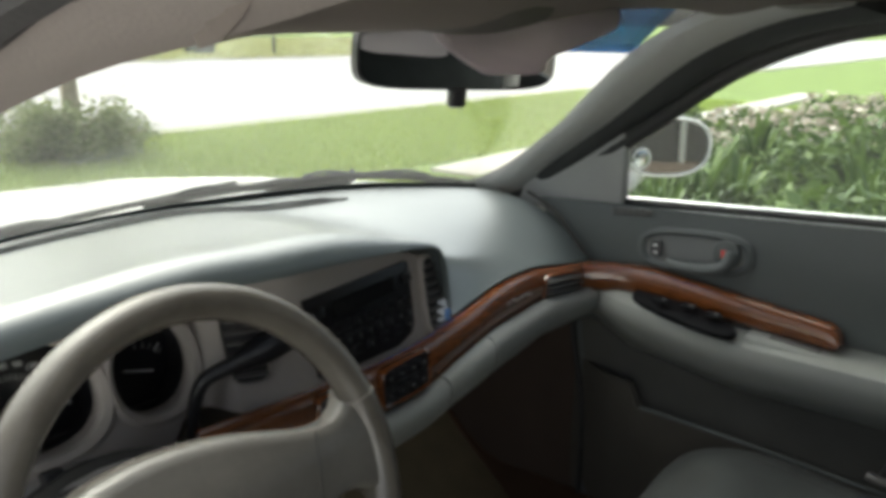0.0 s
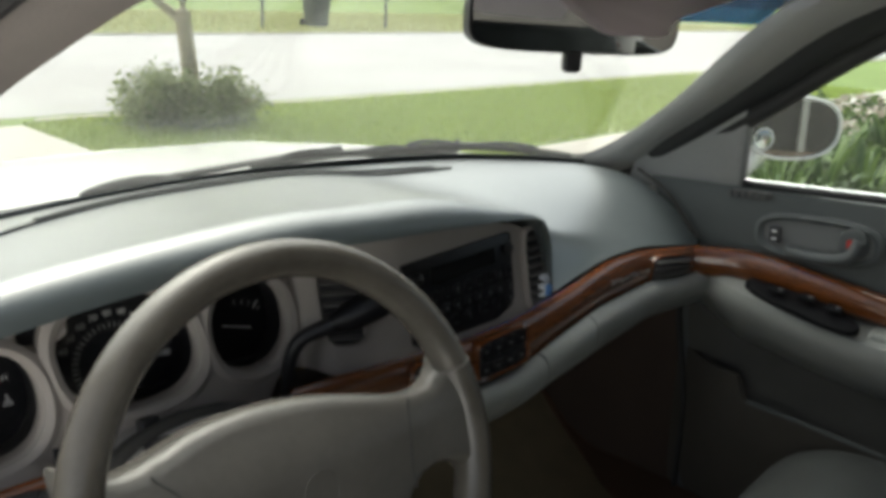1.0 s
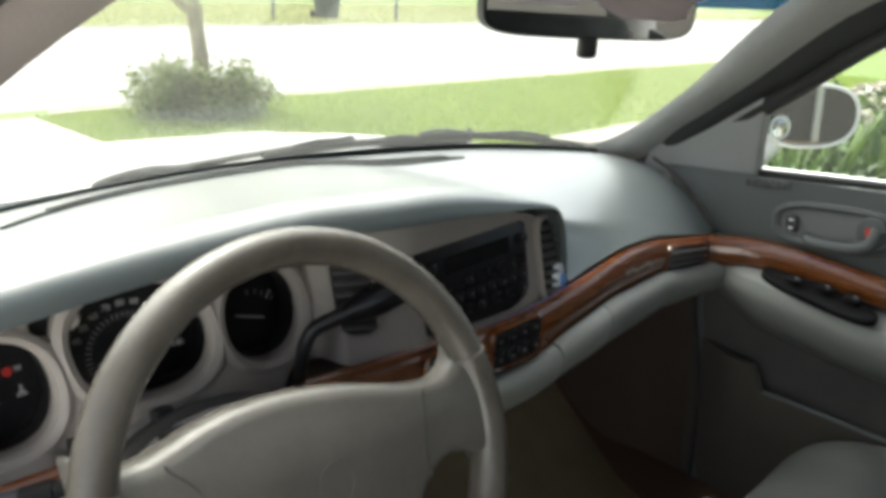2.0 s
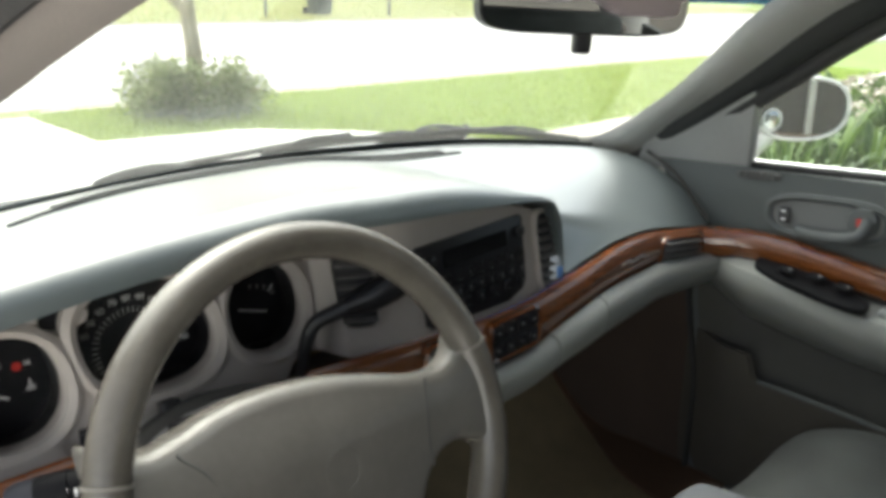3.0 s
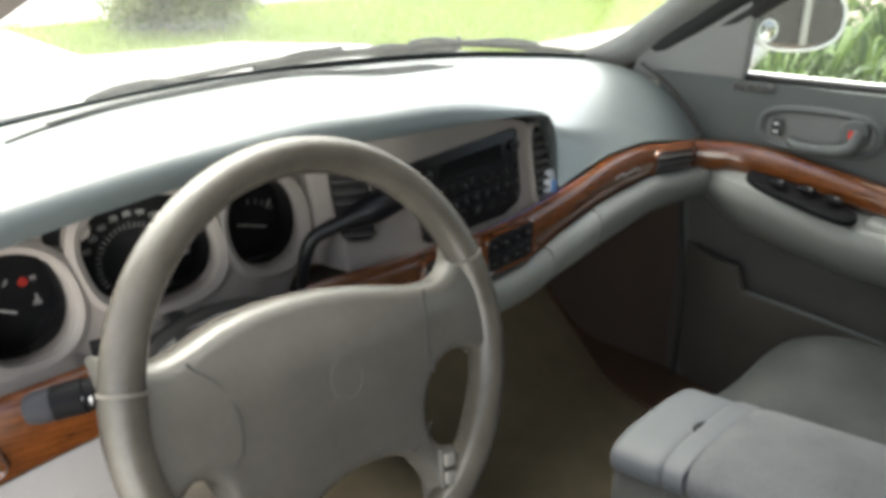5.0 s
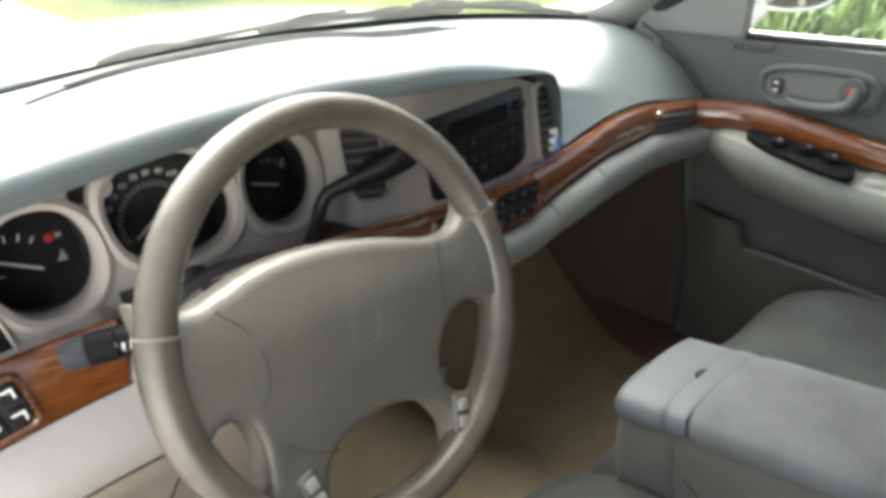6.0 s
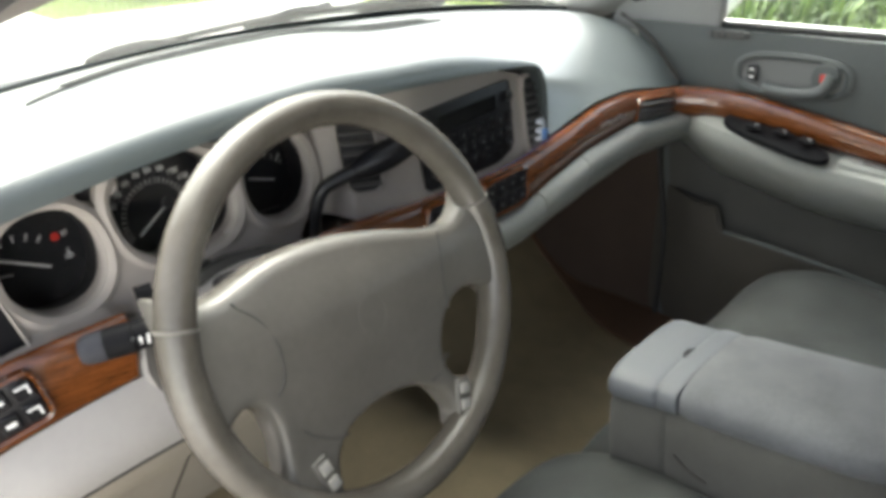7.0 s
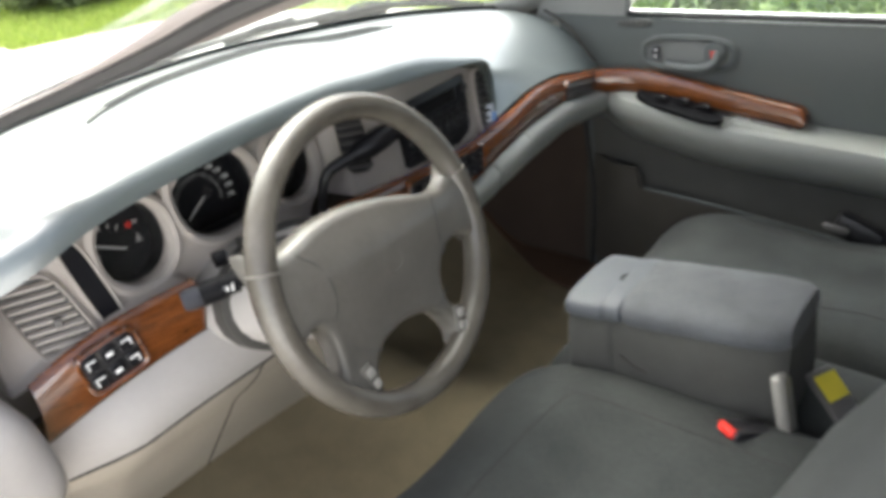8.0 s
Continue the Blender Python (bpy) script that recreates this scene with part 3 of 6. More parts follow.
class Half:
    """Half width of an outlet by height, and the middle line's shift."""
    def __init__(self, w, k=0.0):
        self.w, self.k = w, k

    def __call__(self, z):
        return self.w

    def shift(self, z):
        return self.k * z


slate = mat("slat grey", (0.10, 0.095, 0.09), 0.5, vary=0.2, vscale=20)
M["slat"] = slate
M["louvre"] = mat("louvre taupe", (0.38, 0.35, 0.32), 0.5, vary=0.2, vscale=20)
m = on_face(-0.158, 0.908, 0.004)
vent("centre_vent", m, ring2(0, 0, 0.026, 0.053, 40, 4, -0.15), ring2(0, 0, 0.023, 0.050, 40, 4, -0.15), 7, -0.047, 0.047, Half(0.021, -0.15),
     "tall air vent with dark slats", "slat")
m = on_face(0.163, 0.893, 0.004)
vent("centre_vent", m, ring2(0, 0, 0.024, 0.062, 40, 4, -0.10), ring2(0, 0, 0.018, 0.056, 40, 4, -0.10), 8, -0.052, 0.052, Half(0.017, -0.10),
     "narrow upright air vent with dark slats", "slat")
m = on_face(-0.662, 0.828, 0.004)
lv = vent("side_vent", m, ring2(0, 0, 0.040, 0.062, 40, 5, -0.40), ring2(0, 0, 0.034, 0.056, 40, 5, -0.40), 9, -0.052, 0.052, Half(0.032, -0.40),
          "large side air vent with taupe louvres", "louvre", 24)
part("thumb_wheel", rbox(0.010, 0.010, 0.012, 0.002, 2, m @ pose(0.008, -0.009, -0.004)), M["slat"], lv)
m = on_face(-0.604, 0.848, 0.003)
sl = part("lamp_slider", slab(ring2(0, 0, 0.014, 0.066, 40, 4, -0.30), 0.003, m=m), M["gloss"], dashboard, "black upright dimmer slot")
part("frame", band(ring2(0, 0, 0.018, 0.070, 40, 4, -0.30), ring2(0, 0, 0.014, 0.066, 40, 4, -0.30), 0.006, m @ pose(0, -0.002, 0)), M["bezel"], sl)
part("button", rbox(0.012, 0.004, 0.012, 0.002, 2, m @ pose(0.0156, -0.003, -0.052)), M["tick"], sl)

# radio
rm = on_face(0.02, 0.897, 0.004)
radio_shape = [(-0.106, 0.048), (0.088, 0.058), (0.094, 0.054), (0.098, -0.034), (0.092, -0.046), (0.060, -0.058), (-0.084, -0.060), (-0.092, -0.054)]
radio = part("radio", slab(radio_shape, 0.006, 0.002, 2, rm), M["gloss"], dashboard, "black radio and climate panel with small buttons")
part("display", rbox(0.12, 0.002, 0.022, 0.001, 1, rm @ pose(0.0, -0.0006, 0.028, 0, -3)), mat("display black", (0.006, 0.006, 0.007), 0.2, spec=0.3), radio)
for r, (z, n) in enumerate(((0.002, 9), (-0.018, 9), (-0.036, 7))):
    for i in range(n):
        x = mix(-0.076, 0.086, i / (n - 1))
        b = part("button", rbox(0.0145, 0.005, 0.0125, 0.0015, 1, rm @ pose(x, -0.0002, z + 0.05 * x * 0.9)), M["gloss"], radio)
        if r == 1 or (i * 5 + r * 3) % 7 < 2:
            part("print", rbox(0.0030, 0.0008, 0.0035, 0.0002, 1, rm @ pose(x, -0.0030, z + 0.045 * x)), M["dimink"], b)
for x, z in ((-0.085, 0.028), (0.083, 0.036)):
    part("knob", rbox(0.014, 0.010, 0.014, 0.004, 2, rm @ pose(x, -0.004, z)), M["black"], radio)

# clip-on air freshener
fresh = thing("air_freshener", "small clear and blue air freshener clipped to the vent", "air freshener")
fm = pose(0.181, 0.926, 0.867, -8, 12, 10) @ Matrix.Scale(0.9, 4)
part("case", rbox(0.026, 0.022, 0.046, 0.009, 3, fm), M["silver"], fresh, "bright clear plastic case")
part("gel", rbox(0.017, 0.006, 0.020, 0.003, 2, fm @ pose(0.002, -0.011, -0.010)), M["blue"], fresh, "blue gel window")
part("clip", rbox(0.008, 0.03, 0.006, 0.002, 1, fm @ pose(0, 0.018, 0.006)), M["silver"], fresh)


# wood strip across the dash
def strip(x, s):
    lo, hi = wood_lo(x), wood_up(x)
    bulge = 0.016 * max(0.0, 1 - (2 * s - 1) ** 2) ** 0.6 if s > 0.5 else mix(0.011, 0.016, sstep(0, 0.5, s))
    return Vector((x, wood_y(x) - bulge, mix(lo, hi, s)))


for w0, w1, wn, wl in ((-0.715, -0.492, 16, "glossy reddish burl wood strip with a rounded end"), (-0.243, 0.66, 52, "glossy reddish burl wood strip")):
    trim = part("wood_trim", surf(strip, lin(w0, w1, wn), [0, 0.04, 0.1, 0.2, 0.35, 0.5, 0.65, 0.8, 0.9, 0.96, 1], 0.008), M["wood"], dashboard, wl)
part("gap_cover", surf(lambda x, s: Vector((x, wood_y(x) + 0.085 + 0.01 * s, mix(wood_lo(x) - 0.01, wood_up(x) + 0.002, s))), lin(-0.475, -0.228, 14), lin(0, 1, 5), 0.01), M["black"], dashboard, "black gap cover behind the column")
part("column_surround", surf(lambda x, s: Vector((x, wood_y(x) + 0.004 - 0.012 * math.sin(math.pi * s), mix(wood_lo(x) - 0.02, wood_up(x) - 0.056, s))), lin(-0.486, -0.228, 18), lin(0, 1, 9), 0.006), M["lower"], dashboard, "pale plastic collar round the column")


def on_trim(x, z, off=0.0):
    dy = (wood_y(x + 0.01) - wood_y(x - 0.01)) / 0.02
    dz = (wood_up(x + 0.01) - wood_up(x - 0.01)) / 0.02
    return pose(x, wood_y(x) - 0.016 - off, z, 0, -math.degrees(math.atan(dz)), math.degrees(math.atan(dy)))


def key_panel(name, x, z, hw, hh, rows, cols, label):
    m = on_trim(x, z, 0.002)
    p = part(name, slab(ring2(0, 0, hw, hh, 36, 6), 0.010, 0.002, 2, m), M["black"], dashboard, label)
    part("frame", band(ring2(0, 0, hw + 0.005, hh + 0.005, 36, 6), ring2(0, 0, hw, hh, 36, 6), 0.008, m @ pose(0, -0.001, 0)), M["wood"], p)
    for i in range(cols):
        for j in range(rows):
            b = part("button", rbox(2 * hw / cols * 0.82, 0.005, 2 * hh / rows * 0.78, 0.0015, 1,
                                    m @ pose(mix(-hw, hw, (i + 0.5) / cols), -0.001, mix(-hh, hh, (j + 0.5) / rows))), M["gloss"], p)
            if hw == 0.036 and i != 1:
                k = -1 if i == 0 else 1
                c_ = m @ pose(mix(-hw, hw, (i + 0.5) / cols), -0.0038, mix(-hh, hh, (j + 0.5) / rows))
                part("print", joined([rbox(0.013, 0.0008, 0.0026, 0.0002, 1, c_ @ pose(0, 0, 0.005)), rbox(0.0024, 0.0008, 0.010, 0.0002, 1, c_ @ pose(k * 0.005, 0, 0.0))]), M["ink"], b)
                continue
            part("print", rbox(0.005 if hw > 0.04 else 0.010, 0.0008, 0.0025 if hw > 0.04 else 0.005, 0.0002, 1, m @ pose(mix(-hw, hw, (i + 0.5) / cols), -0.0038, mix(-hh, hh, (j + 0.5) / rows))),
                 M["dimink"] if hw > 0.04 else M["ink"], b)
    return p


key_panel("switch_panel", 0.067, 0.803, 0.045, 0.026, 2, 4, "black panel of small square buttons")
key_panel("switch_panel", -0.058, 0.795, 0.028, 0.028, 1, 2, "black round-cornered switch pair")
key_panel("switch_panel", -0.624, 0.765, 0.036, 0.028, 2, 3, "black switch block with white symbols")
m = on_trim(0.548, 0.8125, 0.001)
pv = part("passenger_vent", slab(ring2(0, 0, 0.069, 0.024, 36, 6), 0.008, m=m), M["black"], dashboard, "low air vent with black slats in the wood")
part("frame", band(ring2(0, 0, 0.0725, 0.0275, 36, 6), ring2(0, 0, 0.069, 0.024, 36, 6), 0.006, m @ pose(0, 0.0005, 0)), M["wood"], pv)
for i in range(4):
    part("slat", rbox(0.132, 0.008, 0.0025, 0.0008, 1, m @ pose(0, -0.004, -0.017 + i * 0.0113, 30)), M["slat"], pv)
m = on_trim(0.385, 0.836, 0.0008)
part("name_badge", joined([rbox(0.012, 0.002, 0.006, 0.001, 1, m @ pose(-0.048 + 0.016 * i, 0, 0.002 * math.sin(i * 2.1))) for i in range(6)]), M["dimink"],
     dashboard, "small dull silver script badge")


# padded roll and lower panels under the wood
def roll_pad(x, s):
    h = mix(0.072, 0.056, sstep(0.3, 0.68, x))
    a = math.pi * s
    z = wood_lo(x) - 0.002 + 0.015 * sstep(0.08, 0.28, x) * (1 - s) - h * (0.5 - 0.5 * math.cos(a)) * 1.05
    y = wood_y(x) - 0.012 - 0.006 * sstep(0.08, 0.28, x) - 0.032 * math.sin(a) ** 0.8 + 0.05 * s * s
    return Vector((x, y, z))


def pad_piece(x0, x1, label=""):
    n = max(5, int((x1 - x0) / 0.03))
    part("lower_pad", surf(roll_pad, lin(x0, x1, n), lin(0, 1, 14), -0.012), M["padroll"], dashboard, label)


pad_piece(-0.16, 0.144, "pale grey padded roll below the wood")
pad_piece(0.147, 0.257)
pad_piece(0.260, 0.665)


def knee(x, s):
    """Driver's lower panel: bulges towards the knees and tucks under."""
    t = sstep(-0.74, -0.60, x)
    y = wood_y(x) - 0.010 - 0.038 * math.sin(min(1, s * 2.2) * math.pi / 2) * t + 0.10 * s ** 2.2
    z = wood_lo(x) - 0.003 - mix(0.16, 0.19, t) * s
    return Vector((x, y, z))


SPLIT = 0.46


def low_cover(x, s):
    """Taupe cover that goes on below the knee panel, tucking forward to the toe board."""
    a = knee(x, mix(SPLIT + 0.02, 1.0, min(1.0, s / 0.6)))
    k = max(0.0, (s - 0.6) / 0.4)
    return a + Vector((0, 0.004 + 0.11 * k, -0.19 * k))


part("knee_panel", surf(knee, lin(-0.735, -0.163, 34), lin(0, SPLIT, 14), -0.012), M["lower"], dashboard, "pale plastic knee panel below the wheel")
for c0, c1 in ((-0.72, -0.419), (-0.415, -0.163)):
    part("lower_cover", surf(low_cover, lin(c0, c1, 16), lin(0, 1, 14), -0.010), M["hush"], dashboard, "taupe cover below the knee panel")
part("joint", tube([low_cover(-0.417, s) + Vector((0, 0.002, 0)) for s in lin(0, 1, 14)], 0.003, 6), M["dark"], dashboard)
part("joint", tube([knee(x, SPLIT + 0.01) + Vector((0, 0.001, 0)) for x in lin(-0.70, -0.30, 26)], 0.0032, 6), M["dark"], dashboard)


for nm_, ex_, ez_, sx_, sz_, dy_, lab_ in (("end_cap", -0.797, 0.862, 0.066, 0.072, 0.062, "rounded pale plastic end of the instrument surround"),
                                     ("lower_end_cap", -0.806, 0.705, 0.076, 0.088, 0.0, "rounded pale plastic lower end cap")):
    EM = pose(ex_, dy_, ez_, 0, -14, 0)
    cap_rings = [[EM @ Vector((x, y, z)) for x, z in ring2(0, 0, sx_ * k, sz_ * k, 40, 3.2)] for y, k in
                 ((0.912, 0.30), (0.914, 0.60), (0.920, 0.80), (0.932, 0.93), (0.95, 0.99), (0.98, 1.0), (1.12, 0.97), (1.16, 0.8))]
    part(nm_, loft(cap_rings), M["lower"], dashboard, lab_)
part("side_cover", surf(lambda y, z: Vector((-0.752 + 0.02 * sstep(0.9, 1.0, z), y, z)), lin(1.0, 1.22, 8), lin(0.72, 0.945, 8), 0.01), M["lower"], dashboard)
# Dark base colour stands for the shade under the padded roll.
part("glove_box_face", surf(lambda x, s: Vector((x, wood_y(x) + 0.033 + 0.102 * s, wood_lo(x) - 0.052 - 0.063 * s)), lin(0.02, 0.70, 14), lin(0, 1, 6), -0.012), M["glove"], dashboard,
     "lower panel coloured dark for the shade below the roll")
part("end_joint", tube(smooth_path([(0.684, 1.095, 0.946), (0.682, 1.049, 0.926), (0.680, 1.015, 0.905), (0.678, 0.980, 0.870), (0.676, 0.950, 0.842)], 24), 0.0035, 6), M["dark"], dashboard, "dark joint between dashboard and door")
part("wood_joint", tube(smooth_path([(0.655, 0.930, 0.838), (0.655, 0.918, 0.830), (0.657, 0.914, 0.812), (0.660, 0.918, 0.790)], 12), 0.0022, 6), M["dark"], dashboard, "dark joint across the wood")
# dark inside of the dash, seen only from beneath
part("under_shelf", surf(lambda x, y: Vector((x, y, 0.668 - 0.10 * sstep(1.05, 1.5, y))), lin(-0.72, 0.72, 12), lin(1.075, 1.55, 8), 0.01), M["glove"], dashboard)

# ---------------------------------------------------------------- steering wheel and column
WC = pose(-0.369, 0.731, 0.868, -21.5)          # wheel plane: x right, z up along the rim, -y to the driver
WR, WM = 0.1870, 0.0180
wheel = thing("steering_wheel", "worn grey-beige leather steering wheel with padded hub", "steering wheel")


def rim_bm(a0, a1, n, mr):
    rings = []
    full = abs(a1 - a0) > 359
    for i in range(n):
        a = radians(a0 + (a1 - a0) * i / (n if full else n - 1))
        c = Vector((WR * math.cos(a), 0, WR * math.sin(a)))
        e = Vector((math.cos(a), 0, math.sin(a)))
        rings.append([WC @ (c + e * mr * 0.92 * math.cos(b) + Vector((0, 1.08 * mr * math.sin(b), 0))) for b in [2 * math.pi * k / 16 for k in range(16)]])
    return loft(rings, caps=not full, closed=full)


part("rim", rim_bm(16, 164, 60, WM), M["leather"], wheel, "smooth worn upper rim")
part("rim", rim_bm(165, 375, 74, WM * 1.04), M["leather"], wheel, "stitched lower rim")
for a in (15.5, 164.5):
    part("seam", rim_bm(a - 0.4, a + 0.4, 3, WM * 1.06), mat("stitch thread", (0.15, 0.14, 0.12), 0.8), wheel)


hub_outline = closed_curve([(0, 0.070), (0.04, 0.063), (0.08, 0.0515), (0.11, 0.042), (0.135, 0.0385), (0.152, 0.042), (0.166, 0.052), (0.178, 0.070), (0.185, 0.070),
                            (0.187, 0.0), (0.184, -0.062), (0.177, -0.060), (0.166, -0.045), (0.150, -0.036), (0.132, -0.033), (0.112, -0.038), (0.097, -0.052),
                            (0.088, -0.072), (0.087, -0.095), (0.094, -0.113), (0.108, -0.124), (0.122, -0.130), (0.139, -0.137), (0.113, -0.160), (0.084, -0.174),
                            (0.076, -0.164), (0.078, -0.150), (0.075, -0.136), (0.066, -0.119), (0.049, -0.106), (0.025, -0.098), (0, -0.095),
                            (-0.025, -0.097), (-0.049, -0.104), (-0.066, -0.118), (-0.074, -0.136), (-0.076, -0.150), (-0.074, -0.164), (-0.082, -0.176), (-0.115, -0.160),
                            (-0.146, -0.134), (-0.138, -0.124), (-0.131, -0.110), (-0.127, -0.092), (-0.126, -0.070), (-0.130, -0.050), (-0.139, -0.038),
                            (-0.152, -0.036), (-0.166, -0.045), (-0.177, -0.060), (-0.184, -0.062), (-0.187, 0.0), (-0.184, 0.072), (-0.178, 0.076),
                            (-0.166, 0.068), (-0.152, 0.061), (-0.135, 0.060), (-0.11, 0.065), (-0.08, 0.071), (-0.04, 0.073)], 5)


def hub_y(u, w):
    """Front of the hub: crowned pad, leaning back along its upper edge, sinking a little towards the lower spokes."""
    side = sstep(0.10, 0.15, abs(u))
    y = -0.016 + 0.10 * (u * u) * (1 - side) + 0.004 * side
    y += 0.026 * sstep(0.010, 0.085, w) * (1 - 0.6 * sstep(0.09, 0.15, u))
    f = 0.004 - w                                    # soft fold across the middle, fading out towards the rim
    return y + 0.062 * (f + math.sqrt(f * f + 0.00012)) * (1 - 0.5 * sstep(-0.09, -0.15, w)) * (1 - sstep(0.095, 0.165, abs(u)))


def hub_point(u, w, lift=0.0):
    return WC @ Vector((u, hub_y(u, w) - lift, w))


def dome(outline, height, steps=7, y0=0.0, edge=0.012):
    """A cushion over an outline: rises from y0 by height towards -y."""
    rings = []
    for k in range(steps):
        t = k / (steps - 1)
        sc = 1 - 0.90 * t ** 1.25
        y = y0 - height * (1 - (1 - t) ** 2.2)
        rings.append([Vector((x * sc, y, z * sc)) for x, z in outline])
    base = [[Vector((x, y0 + edge, z)) for x, z in outline]]
    return loft(base + rings)


bm = rolled_plate([hub_outline], hub_y, 0.0032, 0.013, 0.018)
bm.transform(WC)
part("airbag_cover", bm, M["pad"], wheel, "padded grey vinyl hub cover with four broad arms")
for side_pts in ([(-0.126, 0.052), (-0.1233, 0.046), (-0.1124, 0.032), (-0.1052, 0.008), (-0.105, -0.012), (-0.109, -0.027), (-0.118, -0.036)],
                 [(0.113, 0.036), (0.109, 0.030), (0.103, 0.012), (0.099, -0.010), (0.098, -0.028), (0.100, -0.042)]):
    part("seam", tube(smooth_path([hub_point(u, w, -0.0004) for u, w in side_pts], 26), 0.0013, 6), M["crease"], wheel)
part("seam", tube(smooth_path([hub_point(u, w, -0.0004) for u, w in ((-0.101, -0.078), (-0.092, -0.088), (-0.08, -0.096), (-0.066, -0.103), (-0.056, -0.104))], 16), 0.0011, 6), M["crease"], wheel)
part("seam", tube(smooth_path([hub_point(u, w, -0.0004) for u, w in ((0.086, -0.086), (0.078, -0.093), (0.066, -0.102), (0.056, -0.104))], 16), 0.0011, 6), M["crease"], wheel)
bm = tube([(0.017 * math.cos(a), 0, 0.019 * math.sin(a)) for a in lin(0, 2 * math.pi, 40)], 0.0005, 6, up=(0, 1, 0))
bm.transform(WC @ pose(0, hub_y(0, -0.008) + 0.0002, -0.008, 6))
part("emblem", bm, M["pad"], wheel, "faint round embossed mark")
for sgn, px, pz in ((-1, -0.0925, -0.126), (1, 0.0885, -0.135)):
    pm = pose(px, hub_y(px, pz) + 0.000, pz, 0, sgn * 14, 0)
    bm = rbox(0.019, 0.006, 0.038, 0.0028, 3, pm)
    bm.transform(WC)
    kp = part("button_pod", bm, M["pad"], wheel)
    for k in (-1, 1):
        bm = rbox(0.012, 0.004, 0.012, 0.0018, 2, pm @ pose(0, -0.0045, k * 0.0085))
        bm.transform(WC)
        b_ = part("button", bm, M["rocker"], kp, "pale rocker button")
        bm = rbox(0.006, 0.0006, 0.0016, 0.0002, 1, pm @ pose(0, -0.0071, k * 0.0085))
        bm.transform(WC)
        part("print", bm, M["dimink"], b_)
# web behind the hub
bm = rbox(0.17, 0.05, 0.13, 0.025, 3, pose(0, 0.045, -0.02))
bm.transform(WC)
part("hub_shroud", bm, M["pad"], wheel)

column = thing("steering_column", "grey plastic steering column shroud with control stalks", "steering column")
bm = loft([[WC @ Vector((rx * math.cos(a), y, -0.025 + rz * math.sin(a))) for a in lin(0, 2 * math.pi * 23 / 24, 24)]
           for y, rx, rz in ((0.045, 0.060, 0.046), (0.060, 0.090, 0.060), (0.10, 0.110, 0.070), (0.18, 0.117, 0.076), (0.30, 0.12, 0.078))])
part("shroud", bm, M["lower"], column, "pale plastic column shroud")
bm = loft([[WC @ Vector((rx * math.cos(a), y, -0.025 + rz * math.sin(a))) for a in lin(0, 2 * math.pi * 23 / 24, 24)]
           for y, rx, rz in ((0.185, 0.120, 0.079), (0.190, 0.127, 0.086), (0.215, 0.125, 0.084))])
part("rubber_boot", bm, M["crease"], column, "dark gap cover round the column")
# gear selector: black lever rising from the column to the right
sx = part("gear_lever", tube([(-0.226, 0.972, 0.785), (-0.223, 0.971, 0.838), (-0.213, 0.965, 0.872), (-0.190, 0.950, 0.888), (-0.150, 0.927, 0.906),
                              (-0.115, 0.908, 0.925)], lambda t: 0.0068 + 0.0045 * t, 12, 30), M["black"], column, "black gear lever")
part("lever_grip", tube([(-0.180, 0.945, 0.892), (-0.155, 0.930, 0.904), (-0.125, 0.913, 0.920), (-0.098, 0.898, 0.934)],
                        lambda t: 0.0115 + 0.0070 * math.sin(math.pi * min(t * 1.1, 1)), 14, 18), M["gloss"], sx)
# turn signal stalk to the left, with a grey end knob
ST = [Vector((-0.445, 0.800, 0.888)), Vector((-0.504, 0.812, 0.880)), Vector((-0.545, 0.830, 0.873)), Vector((-0.566, 0.842, 0.869)), Vector((-0.584, 0.853, 0.865))]
st = part("signal_stalk", tube(ST[:3], lambda t: 0.0085 + 0.002 * t, 14, 10), M["stalk"], column, "black turn signal stalk")
part("stalk_collar", tube([mix(ST[1], ST[2], 0.55), mix(ST[1], ST[2], 0.75), ST[2]], lambda t: 0.0135, 16), M["stalk"], st)
part("stalk_barrel", tube([ST[2], mix(ST[2], ST[3], 0.4), ST[3]], lambda t: 0.0145 - 0.0005 * t, 18, 8), M["stalk"], st)
part("end_knob", tube([ST[3], mix(ST[3], ST[4], 0.6), ST[4]], lambda t: 0.0136 * (1 - 0.22 * t ** 4), 18, 8),
     mat("knob grey", (0.030, 0.031, 0.037), 0.6, spec=0.15), st, "grey end knob")
for k, q in ((0, 0.15), (1, 0.42), (2, 0.70)):
    c_ = mix(ST[2], ST[3], q - 0.35)
    part("print", rbox(0.0022, 0.0012, 0.010 - 0.003 * (k % 2), 0.0003, 1, pose(c_.x, c_.y - 0.0142, c_.z + 0.0025, 0, 0, -28)), M["ink"], st)
part("stalk_boot", rbox(0.030, 0.030, 0.040, 0.008, 2, pose(-0.452, 0.812, 0.884, -21)), M["stalk"], column, "black stalk boot on the column")
part("wiper_knob", tube([(-0.505, 0.862, 0.888), (-0.520, 0.868, 0.886)], 0.010, 14), M["stalk"], column, "small black knob behind the stalk")
part("ignition_lock", tube([(-0.315, 0.83, 0.775), (-0.300, 0.815, 0.770)], 0.020, 16), M["black"], column, "dark ignition lock")
part("hazard_button", rbox(0.020, 0.020, 0.022, 0.004, 2, pose(-0.403, 0.947, 0.840, -21)), M["black"], column, "black hazard button on the column")
part("print", joined([rbox(0.009, 0.0008, 0.0016, 0.0002, 1, pose(-0.403, 0.9345, 0.846, -21)), rbox(0.0016, 0.0008, 0.007, 0.0002, 1, pose(-0.403, 0.9358, 0.8425, -21))]), M["ink"], column)

# ---------------------------------------------------------------- passenger door
belt = lambda y: 0.941 + (0.93 - y) * 0.068
